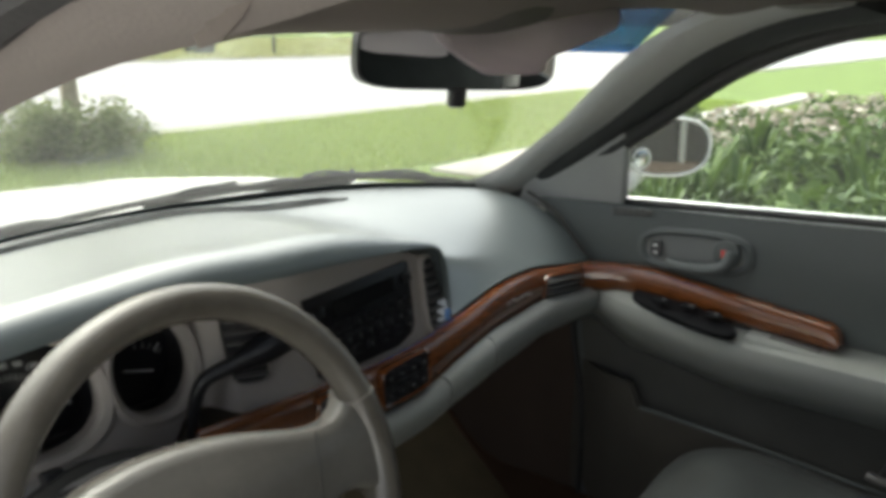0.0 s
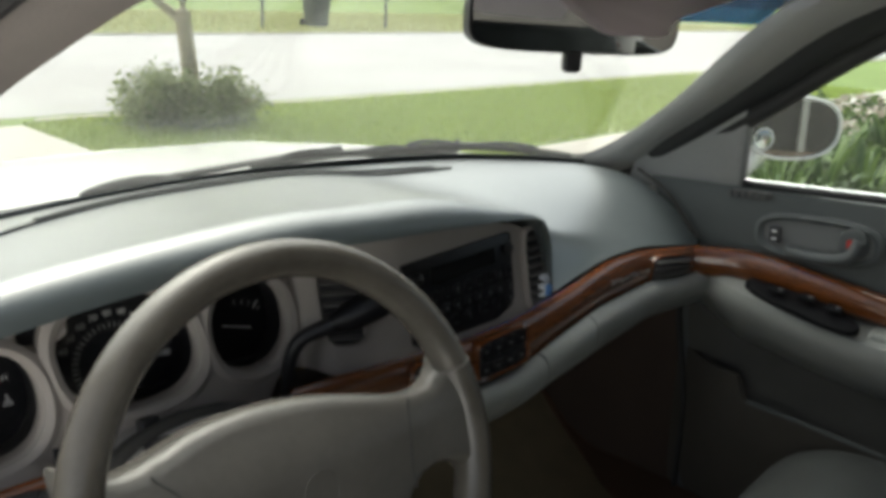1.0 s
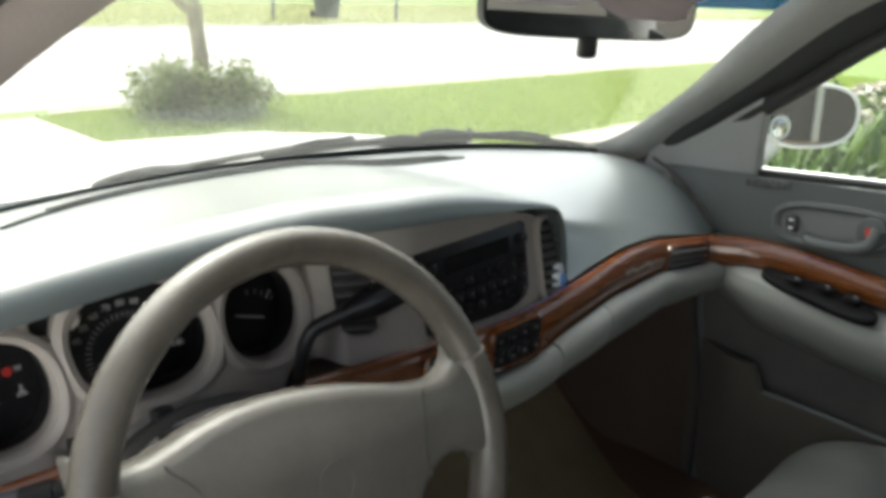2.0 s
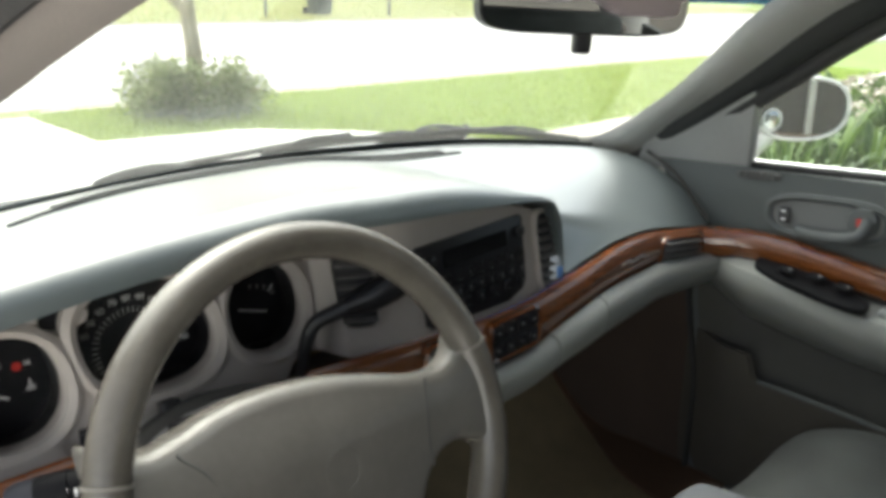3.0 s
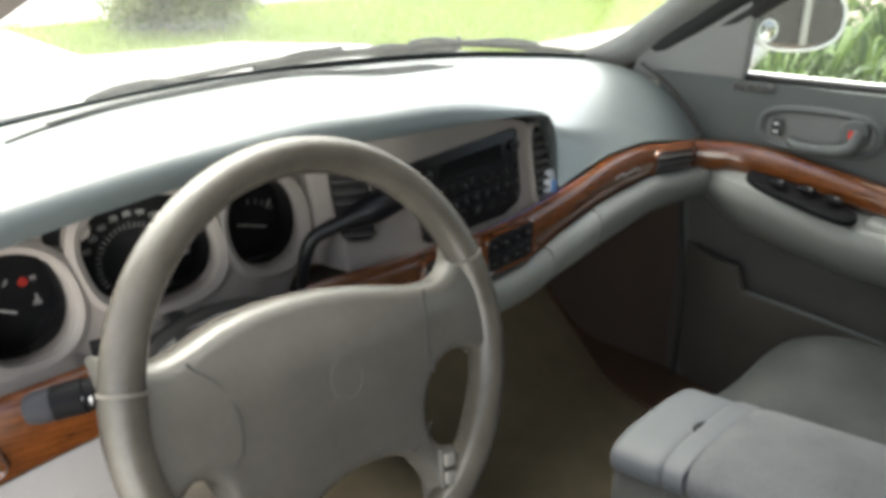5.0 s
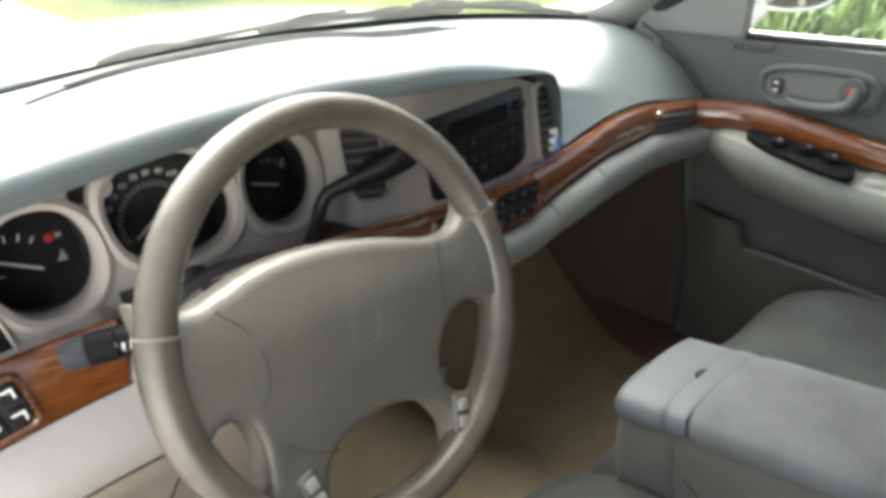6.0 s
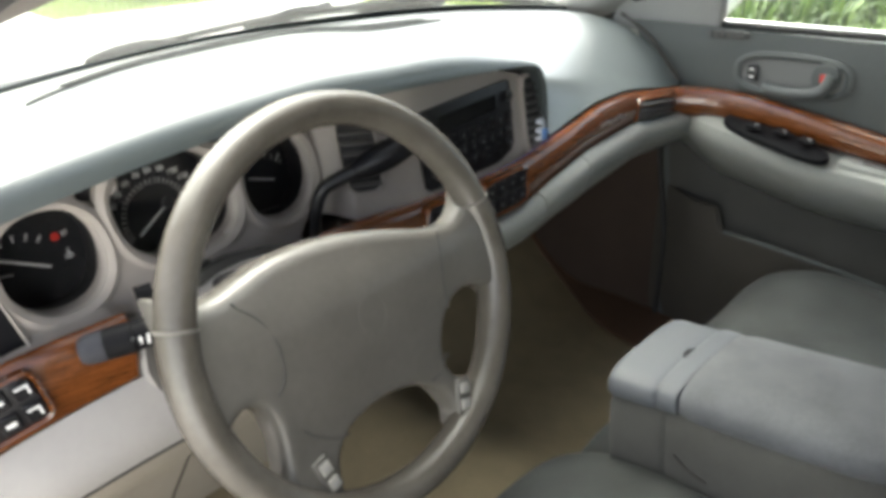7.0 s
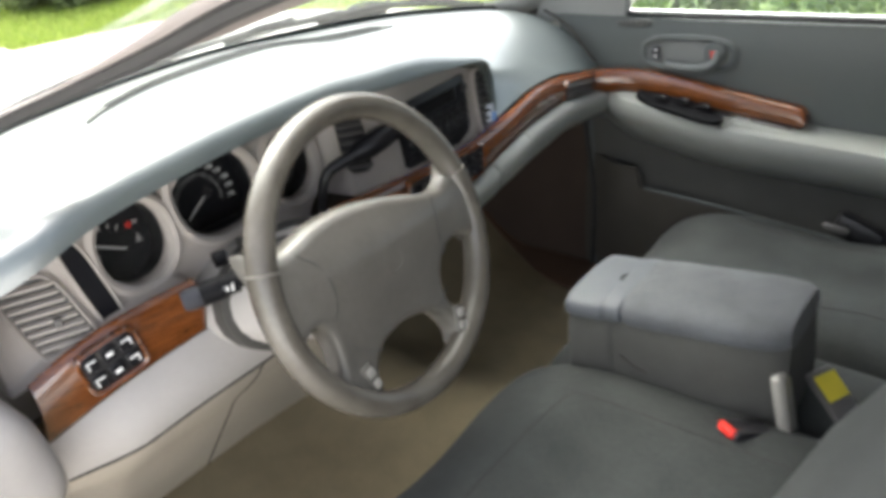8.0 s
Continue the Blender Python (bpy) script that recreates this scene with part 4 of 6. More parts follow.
pdoor = tagged(new("door_1"), "closed grey passenger door panel with burl wood strip", "door", kind="structure")


def door_skin(y, s):
    z = mix(0.26, belt(y) - 0.004, s)
    x = 0.724 - 0.018 * sstep(0.62, 0.93, z) + 0.012 * sstep(0.90, 0.98, z)
    y2 = y + (0.10 * sstep(0.80, 0.95, z) - 0.04 * sstep(0.7, 0.45, z)) * sstep(0.6, 1.0, y)
    return Vector((x, y2, z))


part("door_panel", surf(door_skin, lin(-0.45, 0.985, 30), lin(0, 1, 24), -0.02), M["door"], pdoor, "grey vinyl door skin")
# Sheet added over the door skin, coloured for the shade below the armrest.
part("shade_sheet", surf(lambda y, s: door_skin(y, (mix(0.40, 0.70, s) - 0.26) / (belt(y) - 0.264)) + Vector((-0.004, 0, 0)), lin(-0.44, 0.97, 24), lin(0, 1, 8), -0.003),
     mat("dark lower door sheet", (0.088, 0.086, 0.078), 0.95, vary=0.4, vscale=9, fine=0.3, fscale=400, bump=0.4, bscale=700), pdoor, "dark grey sheet for the shade below the armrest")
part("edge_seal", tube([door_skin(0.985, k) + Vector((-0.004, 0.006, 0)) for k in lin(0.02, 0.74, 12)], 0.0055, 8), M["rubber"], pdoor, "dark seal along the door's front edge")
part("weather_strip", tube([(0.735, y, belt(y) + 0.003) for y in lin(-0.45, 1.02, 20)], 0.007, 8), M["rubber"], pdoor, "dark window seal")
part("sill_moulding", tube([(0.766, y, belt(y) + 0.003) for y in lin(-0.45, 1.05, 20)], 0.0042, 8), M["chrome"], pdoor, "bright window sill moulding")
# outer skin of the door
part("outer_skin", surf(lambda y, s: Vector((0.776 + 0.11 * math.sin(math.pi * 0.5 * min(1, s * 2.2)), y, mix(belt(y) - 0.008, 0.20, s))), lin(-0.45, 1.15, 10), lin(0, 1, 12), 0.01),
     M["paint"], pdoor, "white painted outer skin")
door_path = [(0.652, 0.945, 0.802), (0.668, 0.915, 0.806), (0.686, 0.86, 0.810), (0.692, 0.78, 0.808), (0.693, 0.68, 0.799), (0.693, 0.58, 0.789), (0.692, 0.51, 0.784), (0.690, 0.475, 0.776)]
dp = smooth_path(door_path, 44)
rings = []
for i, p in enumerate(dp):
    t = i / 43
    h = 0.029 * (1 - 0.25 * t) * (1 if t < 0.9 else math.sqrt(max(0.02, 1 - ((t - 0.9) / 0.1) ** 2)))
    d = (dp[min(i + 1, 43)] - dp[max(i - 1, 0)]).normalized()
    nrm = Vector((0, 0, 1)).cross(d).normalized()
    if nrm.x > 0:
        nrm.negate()
    rings.append([p + nrm * 0.020 * max(0, math.sin(a)) ** 0.7 - nrm * 0.012 * (1 if math.sin(a) < 0 else 0) + Vector((0, 0, h * math.cos(a))) for a in lin(0, 2 * math.pi * 19 / 20, 20)])
part("wood_trim", loft(rings), M["wood"], pdoor, "glossy burl wood strip curving onto the door")


# armrest: shelf that swells from the door below the wood
def arm_ring(y):
    k = sstep(0.955, 0.84, y)
    top = 0.789 - 0.031 * sstep(0.90, 0.60, y)
    out = mix(0.060, 0.105, k)
    th = mix(0.050, 0.115, k)
    pts = [(0.74, top + 0.006), (0.70, top + 0.004), (0.735 - out * 0.75, top - 0.002), (0.735 - out * 0.95, top - 0.010), (0.735 - out, top - 0.026),
           (0.735 - out * 0.97, top - 0.045), (0.735 - out * 0.80, top - th * 0.68), (0.735 - out * 0.45, top - th * 0.95), (0.735, top - th * 1.15), (0.75, top - th * 1.15)]
    return [Vector((x, y + (0.03 if x > 0.7 else 0.0), z)) for x, z in pts]


arm = part("armrest", loft([arm_ring(y) for y in lin(0.945, -0.45, 40)]), M["padroll"], pdoor, "padded pale grey door armrest")
# window switch plate on the armrest
sm = pose(0.651, 0.737, 0.782, 0, 0, -4) @ pose(0, 0, 0, 6, -16, 0)
bm = slab(ring2(0, 0, 0.027, 0.103, 44, 2.8, 0.08), 0.010, 0.003, 2, pose(0, 0, 0, -90))
bm.transform(sm)
sw = part("switch_plate", bm, M["stalk"], pdoor, "black oval window switch plate")
for x, y in ((0.006, -0.055), (0.006, -0.008), (-0.004, 0.040)):
    b = part("switch", rbox(0.017, 0.026, 0.005, 0.0018, 2, sm @ pose(x, y, 0.0095)), M["stalk"], sw)
    part("print", rbox(0.003, 0.008, 0.0008, 0.0002, 1, sm @ pose(x + 0.003, y - 0.004, 0.0121)), M["dimink"], b)
# Thin dark slab on the lip stands for shade inside the cup.
part("pull_cup", rbox(0.020, 0.085, 0.006, 0.0025, 2, pose(0.676, 0.545, 0.7625, 4, -6, 0)), M["slat"], pdoor, "dark slab for the shaded hollow of the pull cup")
part("cup_lip", rbox(0.052, 0.150, 0.020, 0.009, 3, pose(0.676, 0.550, 0.753, 4, -6, 0)), M["padroll"], pdoor)
# inner handle in its oval bezel
hm = pose(0.7045, 0.747, 0.880, 0, 0, -90) @ pose(0, 0, 0, 0, -4, 0)
hb = part("handle_bezel", band(ring2(0, 0, 0.108, 0.041, 48, 3.0), ring2(0, 0, 0.094, 0.029, 48, 3.0), 0.010, hm @ pose(0, -0.004, 0)), M["door"], pdoor, "raised oval handle surround")
part("recess", slab(ring2(0, 0, 0.094, 0.030, 48, 3.0), 0.003, m=hm @ pose(0, 0.0, 0)), mat("recess vinyl", (0.15, 0.155, 0.15), 0.5, vary=0.2), hb)
part("lock_switch", rbox(0.020, 0.010, 0.030, 0.004, 2, hm @ pose(-0.070, -0.005, 0)), M["black"], hb, "black lock rocker")
part("print", joined([rbox(0.008, 0.001, 0.004, 0.0003, 1, hm @ pose(-0.070, -0.0105, k * 0.007)) for k in (-1, 1)]), M["ink"], hb)
bm = tube([(-0.045, -0.004, -0.022), (-0.02, -0.016, -0.026), (0.03, -0.018, -0.026), (0.062, -0.016, -0.016), (0.074, -0.010, 0.010)], lambda t: 0.009 + 0.003 * t, 10, 24)
bm.transform(hm)
part("handle", bm, M["door"], hb, "grey pull handle")
part("latch_cup", slab(ring2(0, 0, 0.024, 0.025, 30, 2.4), 0.012, 0.003, 2, hm @ pose(0.062, -0.012, 0.004)), M["door"], hb)
part("red_mark", rbox(0.012, 0.002, 0.014, 0.001, 1, hm @ pose(0.060, -0.0135, 0.005)), M["red"], hb, "red unlocked mark")
# small outlet below the window
vm = pose(0.7090, 0.878, 0.9335, 0, 0, -90) @ pose(0, 0, 0, 0, -5, 0)
dv = part("defogger_vent", slab(ring2(0, 0, 0.040, 0.0075, 30, 5), 0.004, 0.001, 1, vm @ pose(0, -0.003, 0)), M["slat"], pdoor, "small slotted window outlet")
for i in range(6):
    part("slat", rbox(0.004, 0.004, 0.012, 0.001, 1, vm @ pose(-0.032 + 0.0128 * i, -0.004, 0)), M["door"], dv)


# map pocket low on the door
def pocket_front(y, s):
    top = mix(0.560, 0.535, sstep(0.8, 0.2, y))
    step = 0.045 * sstep(0.815, 0.835, y)
    z = mix(0.30, top + step, s)
    return Vector((0.735 - 0.065 * (0.35 + 0.65 * s ** 0.7) * sstep(1.0, 0.86, y), y, z))


part("map_pocket", surf(pocket_front, lin(-0.42, 0.80, 20) + lin(0.812, 0.84, 5) + lin(0.86, 0.99, 6), lin(0, 1, 10), -0.012), M["doorcloth"], pdoor, "low carpeted map pocket")
part("pocket_rim", tube([pocket_front(y, 1.0) + Vector((0.004, 0, 0)) for y in lin(-0.42, 0.808, 24)], 0.0045, 8), M["door"], pdoor, "rounded pocket rim")

# sail panel and glass
sail = [(1.15, 0.90), (0.905, 0.930), (0.893, 1.078), (0.91, 1.090), (1.0, 1.035), (1.12, 0.965)]
bm = bmesh.new()
f = bm.faces.new([bm.verts.new((0.722 - 0.20 * (z - 0.93), y, z)) for y, z in sail])
ex = bmesh.ops.extrude_face_region(bm, geom=[f])
for v in [e for e in ex["geom"] if isinstance(e, bmesh.types.BMVert)]:
    v.co.x += 0.03
bmesh.ops.bevel(bm, geom=list(bm.edges), offset=0.006, segments=2, profile=0.5, affect="EDGES")
part("sail_panel", bm, M["pillar"], pdoor, "grey triangular corner trim")
window = tagged(new("window_1"), "clear passenger side window glass", "window", kind="structure")
pane = part("pane", surf(lambda y, s: Vector((0.758 - 0.24 * s * 0.40, y, mix(belt(y) - 0.01, 1.345, s))), lin(-0.35, 0.90, 6), lin(0, 1, 6), 0.004), M["clear"], window)
pane.visible_shadow = False

# ---------------------------------------------------------------- door mirror
dm = thing("door_mirror", "white door mirror with a small round blind spot mirror", "car mirror")


MM = pose(0.960, 0.925, 1.027, -1.2, 2, -28)
shell = [[MM @ Vector((x, y, z)) for x, z in ring2(cx, 0, rx, rz, 44, 2.5)] for y, cx, rx, rz in
         ((0.0, 0.0, 0.107, 0.058), (-0.006, 0.0, 0.111, 0.062), (0.02, 0.0, 0.117, 0.068), (0.07, 0.0, 0.112, 0.064), (0.12, -0.01, 0.075, 0.05), (0.145, -0.02, 0.03, 0.02))]
part("housing", loft([shell[1], shell[2], shell[3], shell[4], shell[5]]), M["paint"], dm, "white painted housing")
part("rim", band(ring2(0, 0, 0.115, 0.0645, 44, 2.5), ring2(0, 0, 0.1075, 0.058, 44, 2.5), 0.010, MM @ pose(0, -0.012, 0)), M["paint"], dm)
part("glass", slab(ring2(0, 0, 0.1075, 0.058, 44, 2.5), 0.003, m=MM @ pose(0, -0.0095, 0)), M["dimmirror"], dm, "mirror glass")
spot = part("blind_spot_mirror", dome([(x, z) for x, z in ring2(0, 0, 0.021, 0.021, 28)], 0.006, 6, 0, 0.002), M["mirror"], dm, "round convex blind spot mirror")
spot.matrix_world = MM @ pose(-0.070, -0.010, -0.024)
part("spot_ring", tube([MM @ Vector((-0.070 + 0.0215 * math.cos(a), -0.011, -0.024 + 0.0215 * math.sin(a))) for a in lin(0, 2 * math.pi, 28)], 0.002, 6), M["paint"], dm)
part("foot", rbox(0.18, 0.06, 0.050, 0.022, 3, pose(0.855, 0.975, 0.955, 0, -10, 6)), M["paint"], dm)

# ---------------------------------------------------------------- pillars, windshield, roof
def pillar_bm(inner, outer, back, n=26):
    """A trim bar skinned over three edge lines."""
    A, B, C = smooth_path(inner, n), smooth_path(outer, n), smooth_path(back, n)
    rings = []
    for a, b, c in zip(A, B, C):
        m1 = (a + b) / 2
        bulge = (m1 - c).normalized() * (a - b).length * 0.22
        q = [a, a * 0.75 + b * 0.25 + bulge * 0.75, m1 + bulge, a * 0.25 + b * 0.75 + bulge * 0.75, b, b * 0.5 + c * 0.5, c, a * 0.5 + c * 0.5]
        rings.append(q)
    return loft(rings)


R_in = [(0.735, 1.33, 0.930), (0.70, 1.25, 0.957), (0.672, 1.16, 1.001), (0.645, 1.085, 1.05), (0.617, 1.018, 1.10), (0.562, 0.872, 1.23), (0.515, 0.755, 1.295), (0.48, 0.66, 1.325)]
R_out = [(0.755, 1.20, 0.905), (0.735, 1.105, 0.936), (0.720, 1.02, 0.995), (0.705, 0.935, 1.056), (0.690, 0.848, 1.117), (0.650, 0.70, 1.217), (0.615, 0.56, 1.275), (0.585, 0.42, 1.305)]
R_bk = [(0.80, 1.33, 0.92), (0.785, 1.22, 0.945), (0.765, 1.12, 1.01), (0.745, 1.04, 1.07), (0.725, 0.95, 1.13), (0.675, 0.80, 1.245), (0.63, 0.66, 1.32), (0.60, 0.52, 1.36)]
R_edge = [tuple(mix(p, q, 0.0 if i < 1 else 0.14) for p, q in zip(a, b)) for i, (a, b) in enumerate(zip(R_in, R_out))]
R_mid = [tuple(mix(p, q, 0.95 if i < 1 else 0.80 if i < 2 else 0.66) for p, q in zip(a, b)) for i, (a, b) in enumerate(zip(R_in, R_out))]
solid("door_frame", pillar_bm(R_mid, R_out, R_bk), M["frame"], "black door frame beside the windshield pillar", "door frame", kind="structure")
solid("pillar_trim", pillar_bm(R_edge, R_mid, R_bk), M["pillar"], "grey moulded windshield pillar trim", "pillar", kind="structure")
seal_r = [tuple(a + b for a, b in zip(p, (0.010, -0.008, -0.007))) for p in R_out[1:]]
solid("door_seal", tube(smooth_path(seal_r, 40), lambda t: 0.019 - 0.004 * t, 10), M["rubber"], "dark rubber seal between pillar trim and passenger window", "seal", kind="structure")
L_in = [(-0.735, 1.33, 0.930), (-0.70, 1.20, 0.988), (-0.657, 1.05, 1.06), (-0.622, 0.93, 1.11), (-0.604, 0.83, 1.148), (-0.600, 0.71, 1.186), (-0.598, 0.61, 1.222), (-0.594, 0.50, 1.258), (-0.575, 0.43, 1.276), (-0.545, 0.33, 1.305), (-0.54, 0.20, 1.325)]
L_out = [(-0.79, 1.30, 0.935), (-0.775, 1.18, 0.99), (-0.75, 1.08, 1.035), (-0.725, 0.99, 1.085), (-0.708, 0.90, 1.125), (-0.70, 0.78, 1.188), (-0.70, 0.669, 1.245), (-0.69, 0.56, 1.288), (-0.672, 0.48, 1.315), (-0.640, 0.36, 1.345), (-0.62, 0.20, 1.36)]
L_out = [tuple(p + (0.6 if i < 8 else 0.8) * (q - p) for p, q in zip(a, b)) for i, (a, b) in enumerate(zip(L_in, L_out))]
L_mid = [tuple(mix(p, q, 0.50) for p, q in zip(a, b)) for a, b in zip(L_in, L_out)]
L_bk = [tuple((a + b) / 2 + c for a, b, c in zip(u, v, (0.012, 0.045, -0.006))) for u, v in zip(L_in, L_out)]
solid("pillar_trim", pillar_bm(L_in, L_mid, L_bk, 34), mat("brownish pillar trim", (0.165, 0.148, 0.135), 0.7, vary=0.2, vscale=8, fine=0.1, bump=0.25, bscale=600), "brownish grey moulded windshield pillar trim beside the open door", "pillar", kind="structure")
strip_pts = [mix(Vector(a), Vector(b), 0.60) + Vector((0, -0.004, 0.0)) for a, b in zip(L_in, L_out)]
solid("door_seal", tube([p for p in smooth_path(strip_pts, 30)], 0.0105, 8), M["rubber"], "dark rubber door seal along the pillar", "seal", kind="structure")
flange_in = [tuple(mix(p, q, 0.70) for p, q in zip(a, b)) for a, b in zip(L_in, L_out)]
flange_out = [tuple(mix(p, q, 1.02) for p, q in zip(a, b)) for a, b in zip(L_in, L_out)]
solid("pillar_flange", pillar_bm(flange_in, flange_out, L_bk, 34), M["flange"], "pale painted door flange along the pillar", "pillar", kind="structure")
head_y = curve1([(-0.60, 0.43), (-0.45, 0.56), (-0.30, 0.63), (0.0, 0.70), (0.30, 0.74), (0.52, 0.755), (0.60, 0.72)])
head_z = curve1([(-0.60, 1.270), (-0.50, 1.271), (-0.30, 1.270), (0.0, 1.276), (0.15, 1.284), (0.30, 1.296), (0.60, 1.305)])
glass_z = curve1([(-0.60, 1.302), (-0.30, 1.284), (0.0, 1.290), (0.30, 1.298), (0.60, 1.305)])


def ws(u, v):
    """Windshield: u across, v from its base up to the header."""
    xb, xt = 0.76 * u, 0.56 * u
    x = mix(xb, xt, v)
    yb, yt = base_y(xb) + 0.01, head_y(xt) + 0.05
    zb, zt = 0.935 - 0.02 * (xb / 0.7) ** 2, glass_z(xt) + 0.02
    bow = 0.02 * math.sin(math.pi * v)
    return Vector((x, mix(yb, yt, v) + bow, mix(zb, zt, v) + bow))


windshield = tagged(new("window_2"), "curved clear windshield with a blue shade band", "windshield", kind="structure")
band_v = lambda u: mix(0.985, 0.73, sstep(0.45, 0.80, u))
p = part("pane", surf(lambda u, t: ws(u, band_v(u) * t), lin(-1, 1.12, 25), lin(0, 1, 14), 0.004), M["shield"], windshield)
p.visible_shadow = False
part("frit", surf(lambda u, v: ws(u, v) + Vector((0, -0.004, -0.002)), lin(-1.05, 1.05, 24), lin(-0.01, 0.052, 4), 0.003), M["frit"], windshield, "black border along the base")
p = part("shade_band", surf(lambda u, t: ws(u, mix(band_v(u) + 0.001, 1.0, t)), lin(-1, 1.12, 25), lin(0, 1, 7), 0.004), M["band"], windshield, "blue tinted shade band")
p.visible_shadow = False


def roof_in(x, y):
    e = abs(x) / 0.60
    z = 1.375 - 0.045 * e ** 3 - 0.06 * sstep(0.35, 0.70, y) * 0.9
    return Vector((x, y, z))


ceiling = solid("ceiling", surf(lambda x, s: Vector((roof_in(x, mix(-1.9, head_y(x), s)).x, mix(-1.9, head_y(x), s), mix(roof_in(x, mix(-1.9, head_y(x), s)).z, head_z(x), sstep(0.965, 1.0, s)))),
                                lin(-0.585, 0.60, 24), lin(0, 0.94, 30) + lin(0.95, 1, 12), -0.015), M["liner"], "brownish grey fabric headliner", "ceiling", kind="structure")
def roof_pt(x, s):
    y = mix(-1.95, head_y(x) + 0.05, s)
    z = 1.435 - 0.05 * (x / 0.6) ** 4 - 0.08 * sstep(-1.4, -1.95, y)
    return Vector((x, y, mix(z, head_z(x) + 0.042, sstep(0.82, 1.0, s))))


solid("roof", surf(roof_pt, lin(-0.60, 0.62, 16), lin(0, 1, 34), 0.012), M["paint"], "white painted car roof", "roof", kind="structure")
for sgn, nm in ((1, "roof_rail"), (-1, "roof_rail")):
    rr = [(sgn * 0.585, 0.46, 1.300), (sgn * 0.585, 0.30, 1.322), (sgn * 0.59, 0.0, 1.345), (sgn * 0.59, -0.6, 1.35), (sgn * 0.57, -1.2, 1.33), (sgn * 0.55, -1.8, 1.24)]
    solid(nm, tube([(x + sgn * 0.012, y, z + 0.03) for x, y, z in rr], 0.045, 10, 30), M["liner"], "fabric covered roof rail over the door opening", "roof rail", kind="structure")

# sun visors folded up to the headliner
for sgn, py, pz, tilt, lab in ((-1, 0.37, 1.342, -6, "brownish grey sun visor folded up against the headliner"), (1, 0.625, 1.300, -28, "pinkish grey sun visor hanging slightly open")):
    v = thing("sun_visor", lab, "sun visor", group="sun visors")
    if sgn < 0:
        part("flap", rbox(0.36, 0.16, 0.020, 0.009, 3, pose(-0.28, py, pz, tilt)), M["liner"], v)
    else:
        # Visor outline; its lower lobe stands in for a pinkish reflection in the mirror.
        flap = slab(closed_curve([(-0.125, 1.268), (-0.048, 1.230), (0.000, 1.2255), (0.058, 1.225), (0.074, 1.240), (0.15, 1.256), (0.232, 1.273), (0.225, 1.300), (0.10, 1.318), (-0.09, 1.305)], 5), 0.012, 0.004, 2)
        flap.transform(pose(0, 0.70, 0))
        part("flap", flap, M["visorcloth"], v, "pinkish grey cloth flap with a lobe standing for a mirror reflection")
    part("rod", tube([(sgn * 0.49 if sgn < 0 else 0.20, py - 0.07, pz + 0.02), (sgn * 0.49 if sgn < 0 else 0.20, py - 0.04, pz + 0.045)], 0.006, 8), M["slat"], v)
mc_ = thing("overhead_cover", "dark rounded cover on the windshield header", "trim")
part("shell", loft([[Vector((-0.085 + x, y, 1.296 + z)) for x, z in ring2(0, 0, rx, rz, 32, 2.4)] for y, rx, rz in ((0.655, 0.05, 0.010), (0.665, 0.10, 0.022), (0.70, 0.120, 0.030), (0.735, 0.118, 0.028), (0.745, 0.09, 0.016))]), M["glove"], mc_)

# rear view mirror on its stem
rv = thing("rear_view_mirror", "dark framed rear view mirror on the windshield", "car mirror")
RM = pose(0.069, 0.820, 1.241, 2, 1.4, -22)
part("housing", loft([[RM @ Vector((x * (1 - 0.5 * max(0.0, z)), y, z)) for x, z in ring2(0, 0, rx, rz, 44, 5.0)] for y, rx, rz in
                      ((0.0, 0.135, 0.0415), (-0.004, 0.137, 0.043), (0.010, 0.138, 0.044), (0.028, 0.123, 0.036), (0.036, 0.08, 0.022))]), M["black"], rv, "dark plastic housing")
part("glass", slab(ring2(0, 0, 0.1335, 0.0405, 44, 5.0), 0.002, m=RM @ pose(0, -0.0055, 0)), M["mirror"], rv, "dim mirror glass")
part("day_night_tab", rbox(0.022, 0.016, 0.026, 0.005, 2, RM @ pose(0.0, 0.004, -0.052)), M["black"], rv, "small dark tab")
part("stem", tube([RM @ Vector((0, 0.03, 0.01)), (0.06, 0.835, 1.275), (0.05, 0.80, 1.30)], 0.011, 10, 10), M["black"], rv)

# ---------------------------------------------------------------- seats
def cushion_bm(x0, x1, y0, y1, top, thick, crown=0.02, dish=0.0, ny=22, nx=22, valley=0.0):
    """A padded seat base: rounded all round, domed or dished across."""
    rings = []
    for i in range(nx + 1):
        t = i / nx
        e = 2 * t - 1
        sc = (1 - abs(e) ** 6) ** 0.25 if abs(e) < 1 else 0
        x = mix(x0, x1, t)
        zt = top + crown * (1 - e * e) - dish * math.exp(-(e / 0.45) ** 2) + dish * 0.4
        ring = []
        for k in range(ny * 2):
            b = 2 * math.pi * k / (ny * 2)
            c, s = math.cos(b), math.sin(b)
            py = math.copysign(abs(c) ** 0.42, c)
            pz = math.copysign(abs(s) ** 0.55, s)
            yy = mix((y0 + y1) / 2, (y0 + y1) / 2 + py * (y1 - y0) / 2, 0.86 + 0.14 * sc)
            zz = (zt - thick / 2) + pz * thick / 2 * max(sc, 0.35)
            if pz > 0:
                zz -= 0.035 * max(0, (py - 0.35) / 0.65) ** 2 + valley * math.exp(-((py - 0.05) / 0.35) ** 2) * pz
            ring.append(Vector((x, yy, zz)))
        rings.append(ring)
    return loft(rings)


